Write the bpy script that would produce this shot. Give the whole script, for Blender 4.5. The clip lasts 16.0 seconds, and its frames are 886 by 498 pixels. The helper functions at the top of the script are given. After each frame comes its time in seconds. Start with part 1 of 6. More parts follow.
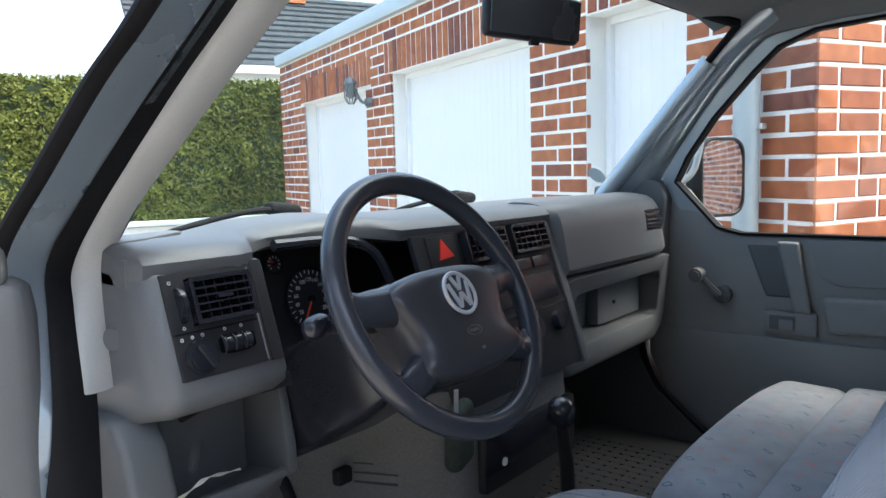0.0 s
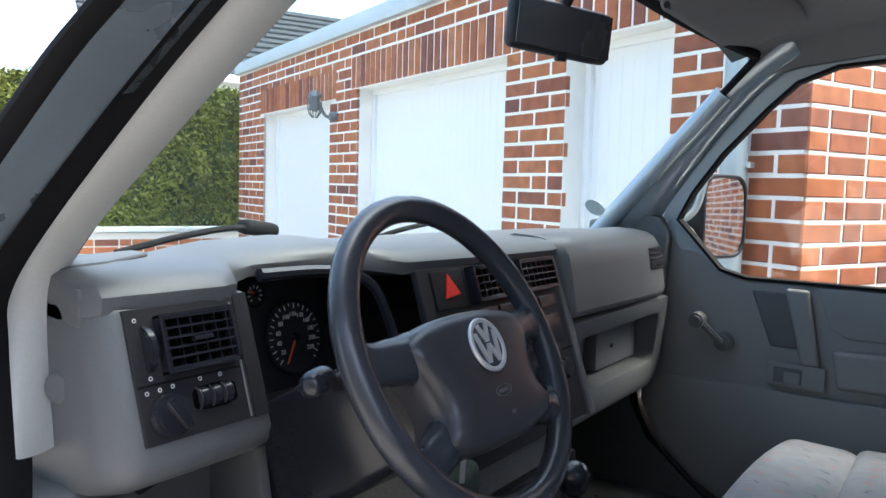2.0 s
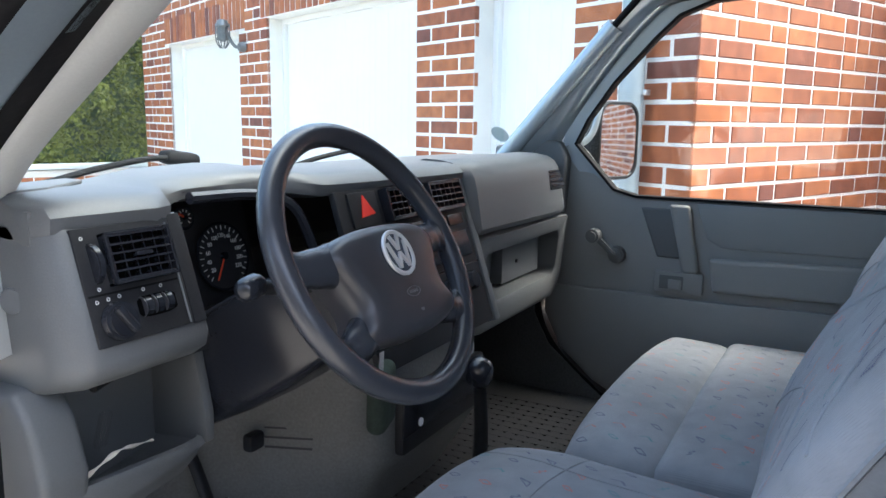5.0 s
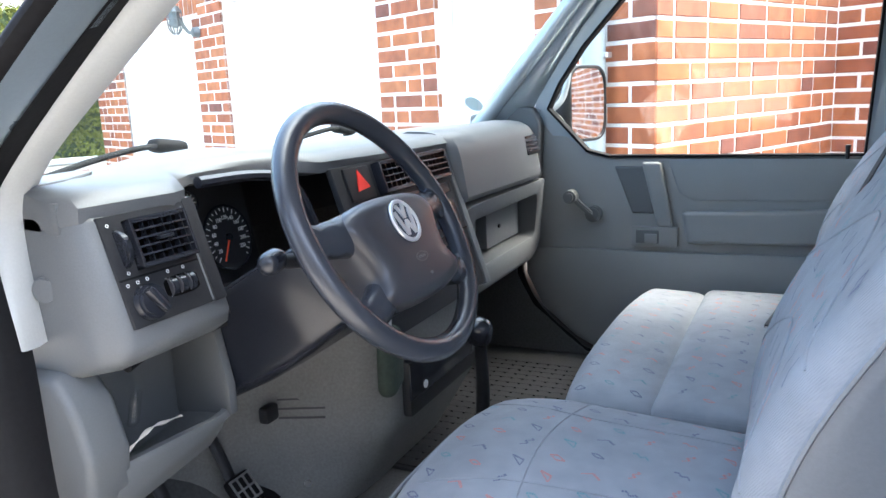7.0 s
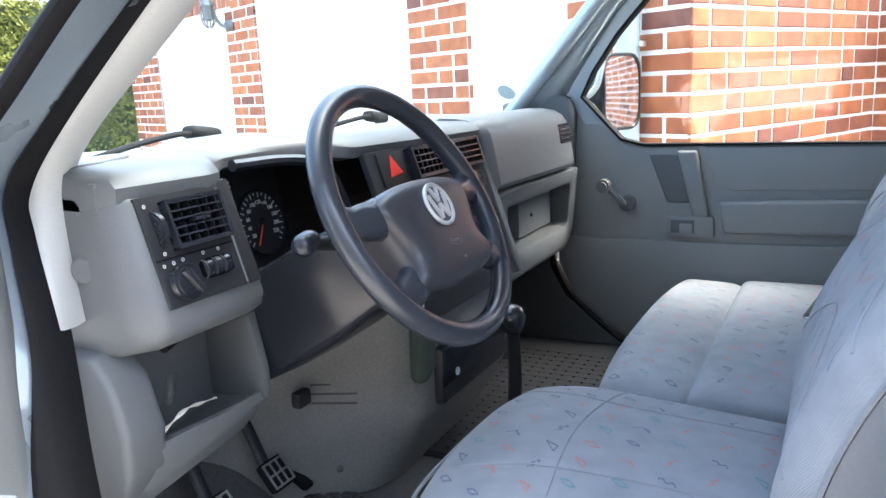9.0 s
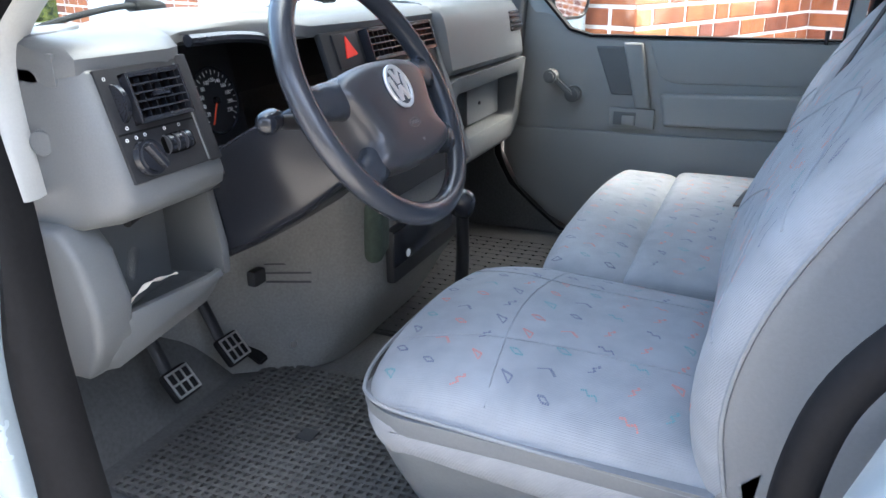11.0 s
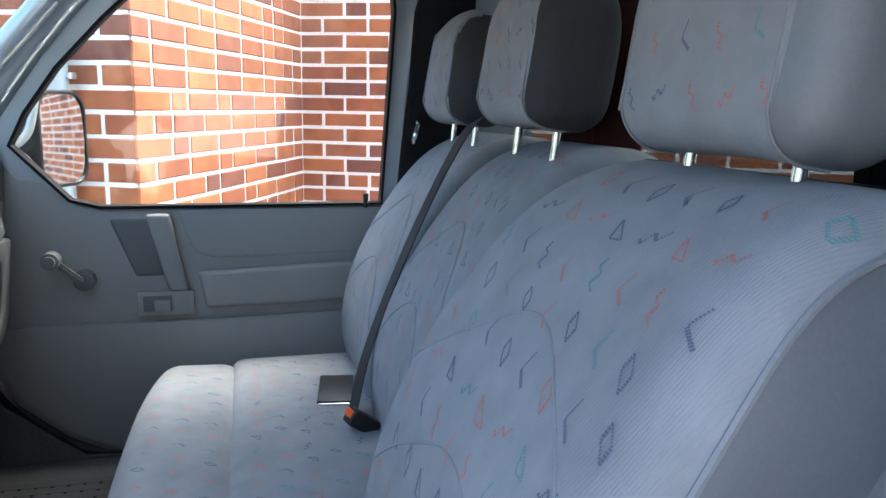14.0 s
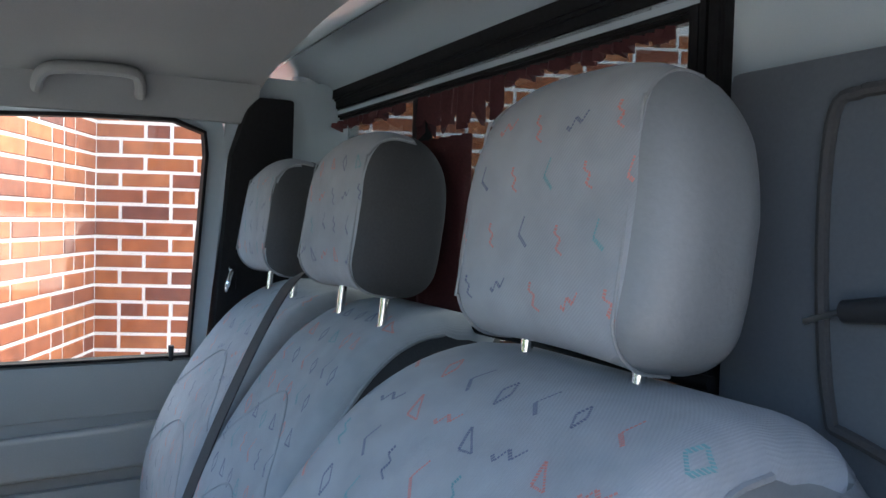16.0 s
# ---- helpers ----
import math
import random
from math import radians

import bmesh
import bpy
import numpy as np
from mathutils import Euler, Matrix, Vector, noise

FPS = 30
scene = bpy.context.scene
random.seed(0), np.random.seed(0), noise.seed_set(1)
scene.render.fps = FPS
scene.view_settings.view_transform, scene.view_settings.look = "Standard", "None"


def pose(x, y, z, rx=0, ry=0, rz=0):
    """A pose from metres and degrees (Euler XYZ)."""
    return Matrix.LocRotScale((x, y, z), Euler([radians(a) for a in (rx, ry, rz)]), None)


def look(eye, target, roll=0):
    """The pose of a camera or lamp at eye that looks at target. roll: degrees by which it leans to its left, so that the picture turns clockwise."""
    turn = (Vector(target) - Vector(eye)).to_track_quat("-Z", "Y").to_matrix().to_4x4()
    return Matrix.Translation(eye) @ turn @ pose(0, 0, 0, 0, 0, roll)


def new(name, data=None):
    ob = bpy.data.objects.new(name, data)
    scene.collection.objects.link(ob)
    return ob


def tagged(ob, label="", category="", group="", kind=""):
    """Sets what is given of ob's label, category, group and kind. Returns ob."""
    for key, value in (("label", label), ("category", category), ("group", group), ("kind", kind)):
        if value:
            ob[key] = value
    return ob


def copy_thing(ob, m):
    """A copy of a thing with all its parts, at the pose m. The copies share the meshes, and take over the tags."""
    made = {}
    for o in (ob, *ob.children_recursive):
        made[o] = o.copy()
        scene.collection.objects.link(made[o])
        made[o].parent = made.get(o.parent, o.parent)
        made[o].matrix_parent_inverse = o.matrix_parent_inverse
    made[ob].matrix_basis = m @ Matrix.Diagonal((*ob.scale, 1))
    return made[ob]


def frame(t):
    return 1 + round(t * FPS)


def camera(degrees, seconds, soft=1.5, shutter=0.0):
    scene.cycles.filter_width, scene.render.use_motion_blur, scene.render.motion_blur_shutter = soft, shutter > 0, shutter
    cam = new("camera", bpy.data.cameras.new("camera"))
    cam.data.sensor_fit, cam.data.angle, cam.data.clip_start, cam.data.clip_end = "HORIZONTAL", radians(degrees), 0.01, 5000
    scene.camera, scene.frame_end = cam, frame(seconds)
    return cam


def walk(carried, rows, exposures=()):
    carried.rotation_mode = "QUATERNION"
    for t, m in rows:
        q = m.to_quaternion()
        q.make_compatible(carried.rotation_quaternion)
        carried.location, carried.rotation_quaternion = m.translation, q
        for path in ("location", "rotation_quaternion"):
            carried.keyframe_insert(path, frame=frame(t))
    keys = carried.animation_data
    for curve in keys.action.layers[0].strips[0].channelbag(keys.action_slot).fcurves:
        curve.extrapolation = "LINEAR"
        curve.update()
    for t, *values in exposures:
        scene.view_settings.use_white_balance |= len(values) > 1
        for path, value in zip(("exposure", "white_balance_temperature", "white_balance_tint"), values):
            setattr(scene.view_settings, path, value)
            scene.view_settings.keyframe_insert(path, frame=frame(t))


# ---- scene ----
cam = camera(60.3, 16.0)
PATH = [
    (0, (-1.238, 0.177, 1.498), (0.317, 1.415, 1.279), -1.6),
    (0.5, (-1.208, 0.266, 1.504), (0.396, 1.449, 1.336), 0.4),
    (1, (-1.181, 0.315, 1.505), (0.516, 1.364, 1.368), 1.5),
    (1.5, (-1.178, 0.355, 1.498), (0.549, 1.356, 1.367), 2.2),
    (2, (-1.157, 0.357, 1.503), (0.483, 1.49, 1.338), 1.6),
    (2.5, (-1.098, 0.326, 1.526), (0.241, 1.797, 1.324), 1.3),
    (3, (-1.088, 0.31, 1.515), (0.188, 1.835, 1.304), 1.4),
    (3.5, (-1.102, 0.31, 1.498), (0.33, 1.691, 1.296), 2.2),
    (4, (-1.126, 0.302, 1.498), (0.412, 1.561, 1.279), 2.7),
    (4.5, (-1.185, 0.283, 1.493), (0.472, 1.371, 1.227), 2.8),
    (4.7, (-1.219, 0.281, 1.498), (0.489, 1.275, 1.187), 2.2),
    (7, (-1.336, 0.305, 1.496), (0.43, 1.153, 1.092), -2.6),
    (7.5, (-1.335, 0.311, 1.499), (0.411, 1.195, 1.086), -2.7),
    (8, (-1.334, 0.312, 1.495), (0.393, 1.233, 1.084), -2.8),
    (10.3, (-1.342, 0.328, 1.469), (0.404, 1.188, 1.009), -2.8),
    (10.5, (-1.361, 0.336, 1.47), (0.385, 1.151, 0.935), -2.1),
    (11, (-1.385, 0.324, 1.478), (0.341, 1.061, 0.786), -0.5),
    (11.5, (-1.366, 0.32, 1.504), (0.443, 0.994, 0.983), 0.1),
    (12, (-1.337, 0.335, 1.509), (0.535, 0.934, 1.143), -0.6),
    (12.5, (-1.262, 0.371, 1.491), (0.626, 0.917, 1.116), -1.3),
    (13, (-1.161, 0.434, 1.491), (0.767, 0.809, 1.115), -0.9),
    (13.5, (-1.085, 0.47, 1.498), (0.88, 0.473, 1.127), -0.7),
    (14, (-1.02, 0.482, 1.531), (0.885, -0.008, 1.164), 1.0),
    (14.5, (-0.978, 0.485, 1.568), (0.856, -0.256, 1.277), 1.3),
    (15, (-0.955, 0.478, 1.597), (0.837, -0.392, 1.423), 1.2),
    (15.5, (-0.952, 0.478, 1.613), (0.808, -0.462, 1.482), 0.9),
    (16, (-0.952, 0.49, 1.608), (0.802, -0.469, 1.54), 1.6),
]
EXPOSURES = [(0, 2.5, 6200, 4), (4.7, 2.75, 6200, 4), (7, 3.6, 6200, 4), (10.5, 3.65, 6200, 4), (11, 3.7, 6200, 4), (12, 3.68, 6200, 4), (14, 3.25, 6200, 3), (16, 3.35, 6200, 3)]
walk(cam, [(t, look(eye, target, roll)) for t, eye, target, roll in PATH], EXPOSURES)

# ---------------------------------------------------------------- world, sun
world = bpy.data.worlds.new("World")
scene.world = world
world.use_nodes = True
wn = world.node_tree
sky = wn.nodes.new("ShaderNodeTexSky")
sky.sky_type = "NISHITA"
sky.sun_disc = False
SUN_EL, SUN_AZ = 62.0, 146.0
sky.sun_elevation, sky.sun_rotation = radians(SUN_EL), radians(SUN_AZ)
sky.air_density, sky.dust_density, sky.ozone_density = 0.8, 5.5, 0.4
wn.links.new(sky.outputs[0], wn.nodes["Background"].inputs[0])
wn.nodes["Background"].inputs[1].default_value = 0.15
sun = new("sun", bpy.data.lights.new("sun", "SUN"))
sun.data.energy, sun.data.angle, sun.data.color = 0.5, radians(40), (1.0, 0.965, 0.92)
sd = Vector((math.sin(radians(SUN_AZ)) * math.cos(radians(SUN_EL)), math.cos(radians(SUN_AZ)) * math.cos(radians(SUN_EL)), math.sin(radians(SUN_EL))))
sun.matrix_world = look(sd * 20, (0, 0, 0))


# ---------------------------------------------------------------- materials
def material(name, color, rough=0.5, metal=0.0, vary=0.12, scale=60.0, bump=0.1, big=4.0, spec=0.5, dist=0.002, dark=None):
    """Principled surface with broad stains, fine grain and a grain bump."""
    m = bpy.data.materials.new(name)
    m.use_nodes = True
    nt = m.node_tree
    b = nt.nodes["Principled BSDF"]
    b.inputs["Roughness"].default_value = rough
    b.inputs["Metallic"].default_value = metal
    b.inputs["Specular IOR Level"].default_value = spec
    tc = nt.nodes.new("ShaderNodeTexCoord")
    fine = nt.nodes.new("ShaderNodeTexNoise")
    fine.inputs["Scale"].default_value = scale
    fine.inputs["Detail"].default_value = 4
    broad = nt.nodes.new("ShaderNodeTexNoise")
    broad.inputs["Scale"].default_value = big
    broad.inputs["Detail"].default_value = 5
    for n in (fine, broad):
        nt.links.new(tc.outputs["Object"], n.inputs["Vector"])
    add = nt.nodes.new("ShaderNodeMath")
    add.operation = "ADD"
    nt.links.new(fine.outputs["Fac"], add.inputs[0])
    nt.links.new(broad.outputs["Fac"], add.inputs[1])
    ramp = nt.nodes.new("ShaderNodeMapRange")
    ramp.inputs["From Min"].default_value, ramp.inputs["From Max"].default_value = 0.6, 1.4
    nt.links.new(add.outputs[0], ramp.inputs["Value"])
    mix = nt.nodes.new("ShaderNodeMix")
    mix.data_type = "RGBA"
    lo = dark or tuple(c * (1 - vary) for c in color)
    hi = tuple(min(1, c * (1 + vary)) for c in color)
    mix.inputs["A"].default_value = (*lo, 1)
    mix.inputs["B"].default_value = (*hi, 1)
    nt.links.new(ramp.outputs[0], mix.inputs["Factor"])
    nt.links.new(mix.outputs["Result"], b.inputs["Base Color"])
    rr = nt.nodes.new("ShaderNodeMapRange")
    rr.inputs["To Min"].default_value, rr.inputs["To Max"].default_value = max(0.02, rough - 0.07), min(1, rough + 0.07)
    nt.links.new(broad.outputs["Fac"], rr.inputs["Value"])
    nt.links.new(rr.outputs[0], b.inputs["Roughness"])
    if bump:
        bp = nt.nodes.new("ShaderNodeBump")
        bp.inputs["Strength"].default_value = bump
        bp.inputs["Distance"].default_value = dist
        nt.links.new(fine.outputs["Fac"], bp.inputs["Height"])
        nt.links.new(bp.outputs["Normal"], b.inputs["Normal"])
    return m


def fabric(name, color, rib=2900.0):
    """Woven upholstery: fine ribs crossed by a weft, slightly soiled."""
    m = material(name, color, rough=0.95, vary=0.16, scale=25, bump=0, big=6, spec=0.15)
    nt = m.node_tree
    b = nt.nodes["Principled BSDF"]
    b.inputs["Sheen Weight"].default_value = 0.08
    tc = nt.nodes.new("ShaderNodeTexCoord")
    w = []
    for axis in ("X", "DIAGONAL"):
        t = nt.nodes.new("ShaderNodeTexWave")
        t.bands_direction = axis
        t.inputs["Scale"].default_value = rib / 20
        t.inputs["Distortion"].default_value = 1.2
        nt.links.new(tc.outputs["Object"], t.inputs["Vector"])
        w.append(t)
    mul = nt.nodes.new("ShaderNodeMath")
    mul.operation = "ADD"
    nt.links.new(w[0].outputs["Fac"], mul.inputs[0])
    nt.links.new(w[1].outputs["Fac"], mul.inputs[1])
    bp = nt.nodes.new("ShaderNodeBump")
    bp.inputs["Strength"].default_value = 0.25
    bp.inputs["Distance"].default_value = 0.001
    nt.links.new(mul.outputs[0], bp.inputs["Height"])
    nt.links.new(bp.outputs["Normal"], b.inputs["Normal"])
    return m


def brick_material(name, per_object):
    m = bpy.data.materials.new(name)
    m.use_nodes = True
    nt = m.node_tree
    b = nt.nodes["Principled BSDF"]
    b.inputs["Roughness"].default_value = 0.8
    if per_object:
        src = nt.nodes.new("ShaderNodeObjectInfo").outputs["Random"]
    else:
        src = nt.nodes.new("ShaderNodeNewGeometry").outputs["Random Per Island"]
    ramp = nt.nodes.new("ShaderNodeValToRGB")
    cols = [(0.0, (0.17, 0.065, 0.05)), (0.12, (0.26, 0.09, 0.05)), (0.3, (0.36, 0.115, 0.05)), (0.6, (0.42, 0.145, 0.055)), (0.85, (0.45, 0.17, 0.07)), (1.0, (0.32, 0.11, 0.055))]
    e = ramp.color_ramp.elements
    e[0].position, e[0].color = cols[0][0], (*cols[0][1], 1)
    e[1].position, e[1].color = cols[-1][0], (*cols[-1][1], 1)
    for p, c in cols[1:-1]:
        k = e.new(p)
        k.color = (*c, 1)
    nt.links.new(src, ramp.inputs[0])
    tc = nt.nodes.new("ShaderNodeTexCoord")
    geo = nt.nodes.new("ShaderNodeNewGeometry")
    n1 = nt.nodes.new("ShaderNodeTexNoise")
    n1.inputs["Scale"].default_value = 14
    n1.inputs["Detail"].default_value = 6
    n2 = nt.nodes.new("ShaderNodeTexNoise")
    n2.inputs["Scale"].default_value = 160
    for n in (n1, n2):
        nt.links.new(geo.outputs["Position"], n.inputs["Vector"])
    mix = nt.nodes.new("ShaderNodeMix")
    mix.data_type, mix.blend_type = "RGBA", "MULTIPLY"
    mix.inputs["Factor"].default_value = 0.55
    g = nt.nodes.new("ShaderNodeValToRGB")
    g.color_ramp.elements[0].position, g.color_ramp.elements[0].color = 0.3, (0.5, 0.45, 0.45, 1)
    g.color_ramp.elements[1].position, g.color_ramp.elements[1].color = 0.7, (1.25, 1.2, 1.15, 1)
    nt.links.new(n1.outputs["Fac"], g.inputs[0])
    nt.links.new(ramp.outputs[0], mix.inputs["A"])
    nt.links.new(g.outputs[0], mix.inputs["B"])
    nt.links.new(mix.outputs["Result"], b.inputs["Base Color"])
    bp = nt.nodes.new("ShaderNodeBump")
    bp.inputs["Strength"].default_value = 0.4
    bp.inputs["Distance"].default_value = 0.003
    nt.links.new(n2.outputs["Fac"], bp.inputs["Height"])
    nt.links.new(bp.outputs["Normal"], b.inputs["Normal"])
    return m


def glass(name, tint=(1, 1, 1), rough=0.0, film=0.05):
    """Thin clear pane: mostly see-through with a faint mirror film."""
    m = bpy.data.materials.new(name)
    m.use_nodes = True
    nt = m.node_tree
    nt.nodes.remove(nt.nodes["Principled BSDF"])
    out = nt.nodes["Material Output"]
    tr = nt.nodes.new("ShaderNodeBsdfTransparent")
    tr.inputs[0].default_value = (*tint, 1)
    gl = nt.nodes.new("ShaderNodeBsdfGlossy")
    gl.inputs["Roughness"].default_value = rough
    mx = nt.nodes.new("ShaderNodeMixShader")
    mx.inputs[0].default_value = film
    nt.links.new(tr.outputs[0], mx.inputs[1])
    nt.links.new(gl.outputs[0], mx.inputs[2])
    nt.links.new(mx.outputs[0], out.inputs[0])
    return m


M = {}
M["dash"] = material("dash_plastic", (0.108, 0.115, 0.121), rough=0.48, scale=420, bump=0.25, vary=0.08, dist=0.001)
M["door"] = material("door_plastic", (0.24, 0.243, 0.238), rough=0.6, scale=380, bump=0.25, vary=0.08, dist=0.001)
M["grip_dark"] = material("dark_and_shaded_door_plastic", (0.12, 0.125, 0.125), rough=0.65, scale=380, bump=0.2, vary=0.1, dist=0.001)
# storage tray plastic; also the driver's door card, darkened to look shaded
M["bin"] = material("bin_and_shaded_card_plastic", (0.092, 0.098, 0.102), rough=0.55, scale=420, bump=0.2, vary=0.08, dist=0.001)
M["void"] = material("vent_depth", (0.003, 0.003, 0.003), rough=1.0, bump=0, vary=0.1, spec=0.0)
M["black"] = material("black_plastic", (0.021, 0.022, 0.025), rough=0.45, scale=300, bump=0.15, vary=0.2, spec=0.25, dist=0.001)
M["gloss"] = material("smooth_black_plastic", (0.016, 0.018, 0.024), rough=0.22, scale=500, bump=0.03, vary=0.2, spec=0.5, dist=0.001)
M["wheel"] = material("wheel_foam", (0.036, 0.040, 0.050), rough=0.24, scale=900, bump=0.3, vary=0.15, dist=0.0006, spec=0.6)
M["hub"] = material("wheel_hub", (0.046, 0.046, 0.053), rough=0.31, scale=900, bump=0.2, vary=0.12, dist=0.0006, spec=0.55)
M["emblem"] = material("satin_chrome", (0.78, 0.79, 0.80), rough=0.38, metal=0.55, bump=0, vary=0.04)
M["emblem_blue"] = material("dark_blue_enamel", (0.03, 0.05, 0.08), rough=0.3, bump=0, vary=0.1)
M["lamp_metal"] = material("galvanised_lamp", (0.17, 0.19, 0.20), rough=0.4, metal=0.5, bump=0.1, vary=0.2, scale=60)
M["rubber"] = material("rubber", (0.008, 0.008, 0.009), rough=0.7, scale=120, bump=0.2, vary=0.3, spec=0.12)
M["paint"] = material("silver_blue_paint", (0.40, 0.46, 0.50), rough=0.16, metal=0.35, scale=800, bump=0.0, vary=0.05)
# the body paint again, darker: shade on the driver's side put into the colour
M["paint_shaded"] = material("silver_blue_paint_shaded", (0.24, 0.29, 0.335), rough=0.28, metal=0.45, scale=300, bump=0.0, vary=0.06)
M["trim"] = material("pale_trim", (0.38, 0.39, 0.38), rough=0.6, scale=300, bump=0.1, vary=0.06)
M["head"] = material("headlining", (0.20, 0.204, 0.208), rough=0.95, scale=500, bump=0.3, vary=0.1, dist=0.001)
M["seat"] = fabric("seat_fabric", (0.248, 0.26, 0.28))
M["seat_side"] = material("seat_side_vinyl", (0.145, 0.156, 0.168), rough=0.5, scale=200, bump=0.2, vary=0.08)
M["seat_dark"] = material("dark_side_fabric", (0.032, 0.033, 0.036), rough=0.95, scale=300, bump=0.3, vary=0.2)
M["rear_panel"] = material("rear_wall_panel", (0.070, 0.080, 0.094), rough=0.6, scale=250, bump=0.2, vary=0.1, dist=0.001)
M["piping"] = material("piping", (0.20, 0.21, 0.225), rough=0.6, scale=200, bump=0.1)
M["red_print"] = material("red_print", (0.44, 0.17, 0.15), rough=0.95, bump=0, vary=0.25, scale=300)
M["navy_print"] = material("navy_print", (0.11, 0.12, 0.18), rough=0.95, bump=0, vary=0.25, scale=300)
M["teal_print"] = material("teal_print", (0.12, 0.24, 0.26), rough=0.95, bump=0, vary=0.25, scale=300)
M["carpet"] = material("footwell_lining", (0.070, 0.071, 0.071), rough=0.85, scale=150, bump=0.3, vary=0.25, dark=(0.042, 0.042, 0.041))
M["console"] = material("console_plastic", (0.185, 0.188, 0.186), rough=0.6, scale=200, bump=0.2, vary=0.15, dark=(0.13, 0.13, 0.126))
M["mat"] = material("rubber_mat", (0.07, 0.068, 0.064), rough=0.75, scale=120, bump=0.3, vary=0.4, dark=(0.015, 0.015, 0.015))
M["metal"] = material("worn_steel", (0.55, 0.55, 0.55), rough=0.35, metal=1.0, scale=150, bump=0.1, vary=0.2)
M["chrome"] = material("chrome", (0.8, 0.8, 0.8), rough=0.12, metal=1.0, scale=100, bump=0, vary=0.05)
M["mirror"] = material("mirror_silver", (0.85, 0.86, 0.87), rough=0.02, metal=1.0, scale=5, bump=0, vary=0.02)
M["dim_mirror"] = material("dimmed_mirror", (0.06, 0.065, 0.075), rough=0.25, scale=5, bump=0, vary=0.1)
M["red"] = material("red_button", (0.75, 0.03, 0.02), rough=0.4, bump=0, vary=0.05)
M["orange"] = material("orange_button", (0.8, 0.12, 0.02), rough=0.4, bump=0, vary=0.05)
M["white"] = material("white_marking", (0.75, 0.75, 0.75), rough=0.6, bump=0, vary=0.05)
M["needle"] = material("needle", (0.8, 0.08, 0.03), rough=0.5, bump=0, vary=0.05)
M["paper"] = material("paper", (0.75, 0.68, 0.58), rough=0.8, bump=0.2, vary=0.2, scale=80)
M["cloth"] = material("green_pouch", (0.03, 0.045, 0.035), rough=0.9, bump=0.4, vary=0.4, scale=120)
M["curtain"] = material("maroon_curtain", (0.05, 0.012, 0.014), rough=0.95, bump=0.4, vary=0.3, scale=200)
M["door_white"] = material("garage_door_white", (0.86, 0.87, 0.87), rough=0.45, bump=0.05, vary=0.03, scale=60)
M["zinc"] = material("zinc", (0.40, 0.47, 0.49), rough=0.45, metal=0.2, bump=0.1, vary=0.12, scale=30)
M["cap"] = material("parapet_cap", (0.55, 0.60, 0.62), rough=0.5, metal=0.2, bump=0.1, vary=0.1, scale=20)
M["mortar"] = material("mortar", (0.86, 0.84, 0.79), rough=0.95, bump=0.5, vary=0.12, scale=120, dist=0.004)
M["brick"] = brick_material("brick", True)
M["brick_far"] = brick_material("brick_joined", False)
M["wall_plain"] = material("unseen_grey_wall", (0.13, 0.13, 0.128), rough=0.9, bump=0.4, vary=0.2, scale=12)
M["ground"] = material("paving", (0.33, 0.31, 0.285), rough=0.9, bump=0.4, vary=0.25, scale=40, big=0.6)
M["leaf"] = material("hedge_leaf", (0.085, 0.10, 0.022), rough=0.7, bump=0, vary=0.6, scale=3, big=0.7, spec=0.12)
M["hedge_shade_core"] = material("hedge_shade_core", (0.02, 0.035, 0.012), rough=0.95, bump=0.6, vary=0.5, scale=15)
M["tile"] = material("roof_tile", (0.05, 0.058, 0.066), rough=0.85, bump=0.3, vary=0.25, scale=8, spec=0.15)
M["render"] = material("house_render", (0.7, 0.7, 0.68), rough=0.9, bump=0.2, vary=0.06)
M["bark"] = material("bark", (0.12, 0.09, 0.075), rough=0.9, bump=0.5, vary=0.3, scale=40)
M["glass"] = glass("clear_glass", (0.95, 0.97, 0.96))
M["screen"] = glass("green_tinted_windscreen", (0.85, 0.94, 0.93))
M["tinted"] = glass("tinted_glass", (0.36, 0.38, 0.38), film=0.06)
M["lens"] = glass("gauge_lens", (0.96, 0.96, 0.96))


# ---------------------------------------------------------------- mesh helpers
def link(name, bm, mat, parent=None, label="", smooth=False, category="", group="", kind=""):
    me = bpy.data.meshes.new(name)
    bm.normal_update()
    bm.to_mesh(me)
    bm.free()
    for m in mat if isinstance(mat, (list, tuple)) else (mat,):
        me.materials.append(m)
    if smooth:
        for p in me.polygons:
            p.use_smooth = True
        me.set_sharp_from_angle(angle=radians(42))
    ob = new(name, me)
    if parent is not None:
        ob.parent = parent
    return tagged(ob, label, category, group, kind)


def part(name, bm, mat, parent, label="", smooth=True):
    return link(name, bm, mat, parent, label, smooth)


def thing(name, label, category, group="", at=(0, 0, 0)):
    ob = new(name)
    ob.empty_display_size = 0.05
    ob.location = at
    return tagged(ob, label, category, group)


def transform(bm, m, verts=None):
    bmesh.ops.transform(bm, matrix=m, verts=verts or bm.verts)
    return bm


def box(c, size, bevel=0.0, rot=(0, 0, 0), seg=2, bm=None):
    """A bevelled box."""
    b = bmesh.new()
    bmesh.ops.create_cube(b, size=1)
    bmesh.ops.scale(b, vec=size, verts=b.verts)
    if bevel:
        bmesh.ops.bevel(b, geom=b.edges, offset=bevel, segments=seg, profile=0.6, affect="EDGES")
    transform(b, pose(*c, *rot))
    return merge(bm, b)


def merge(bm, b):
    if bm is None:
        return b
    me = bpy.data.meshes.new("tmp")
    b.to_mesh(me)
    b.free()
    bm.from_mesh(me)
    bpy.data.meshes.remove(me)
    return bm


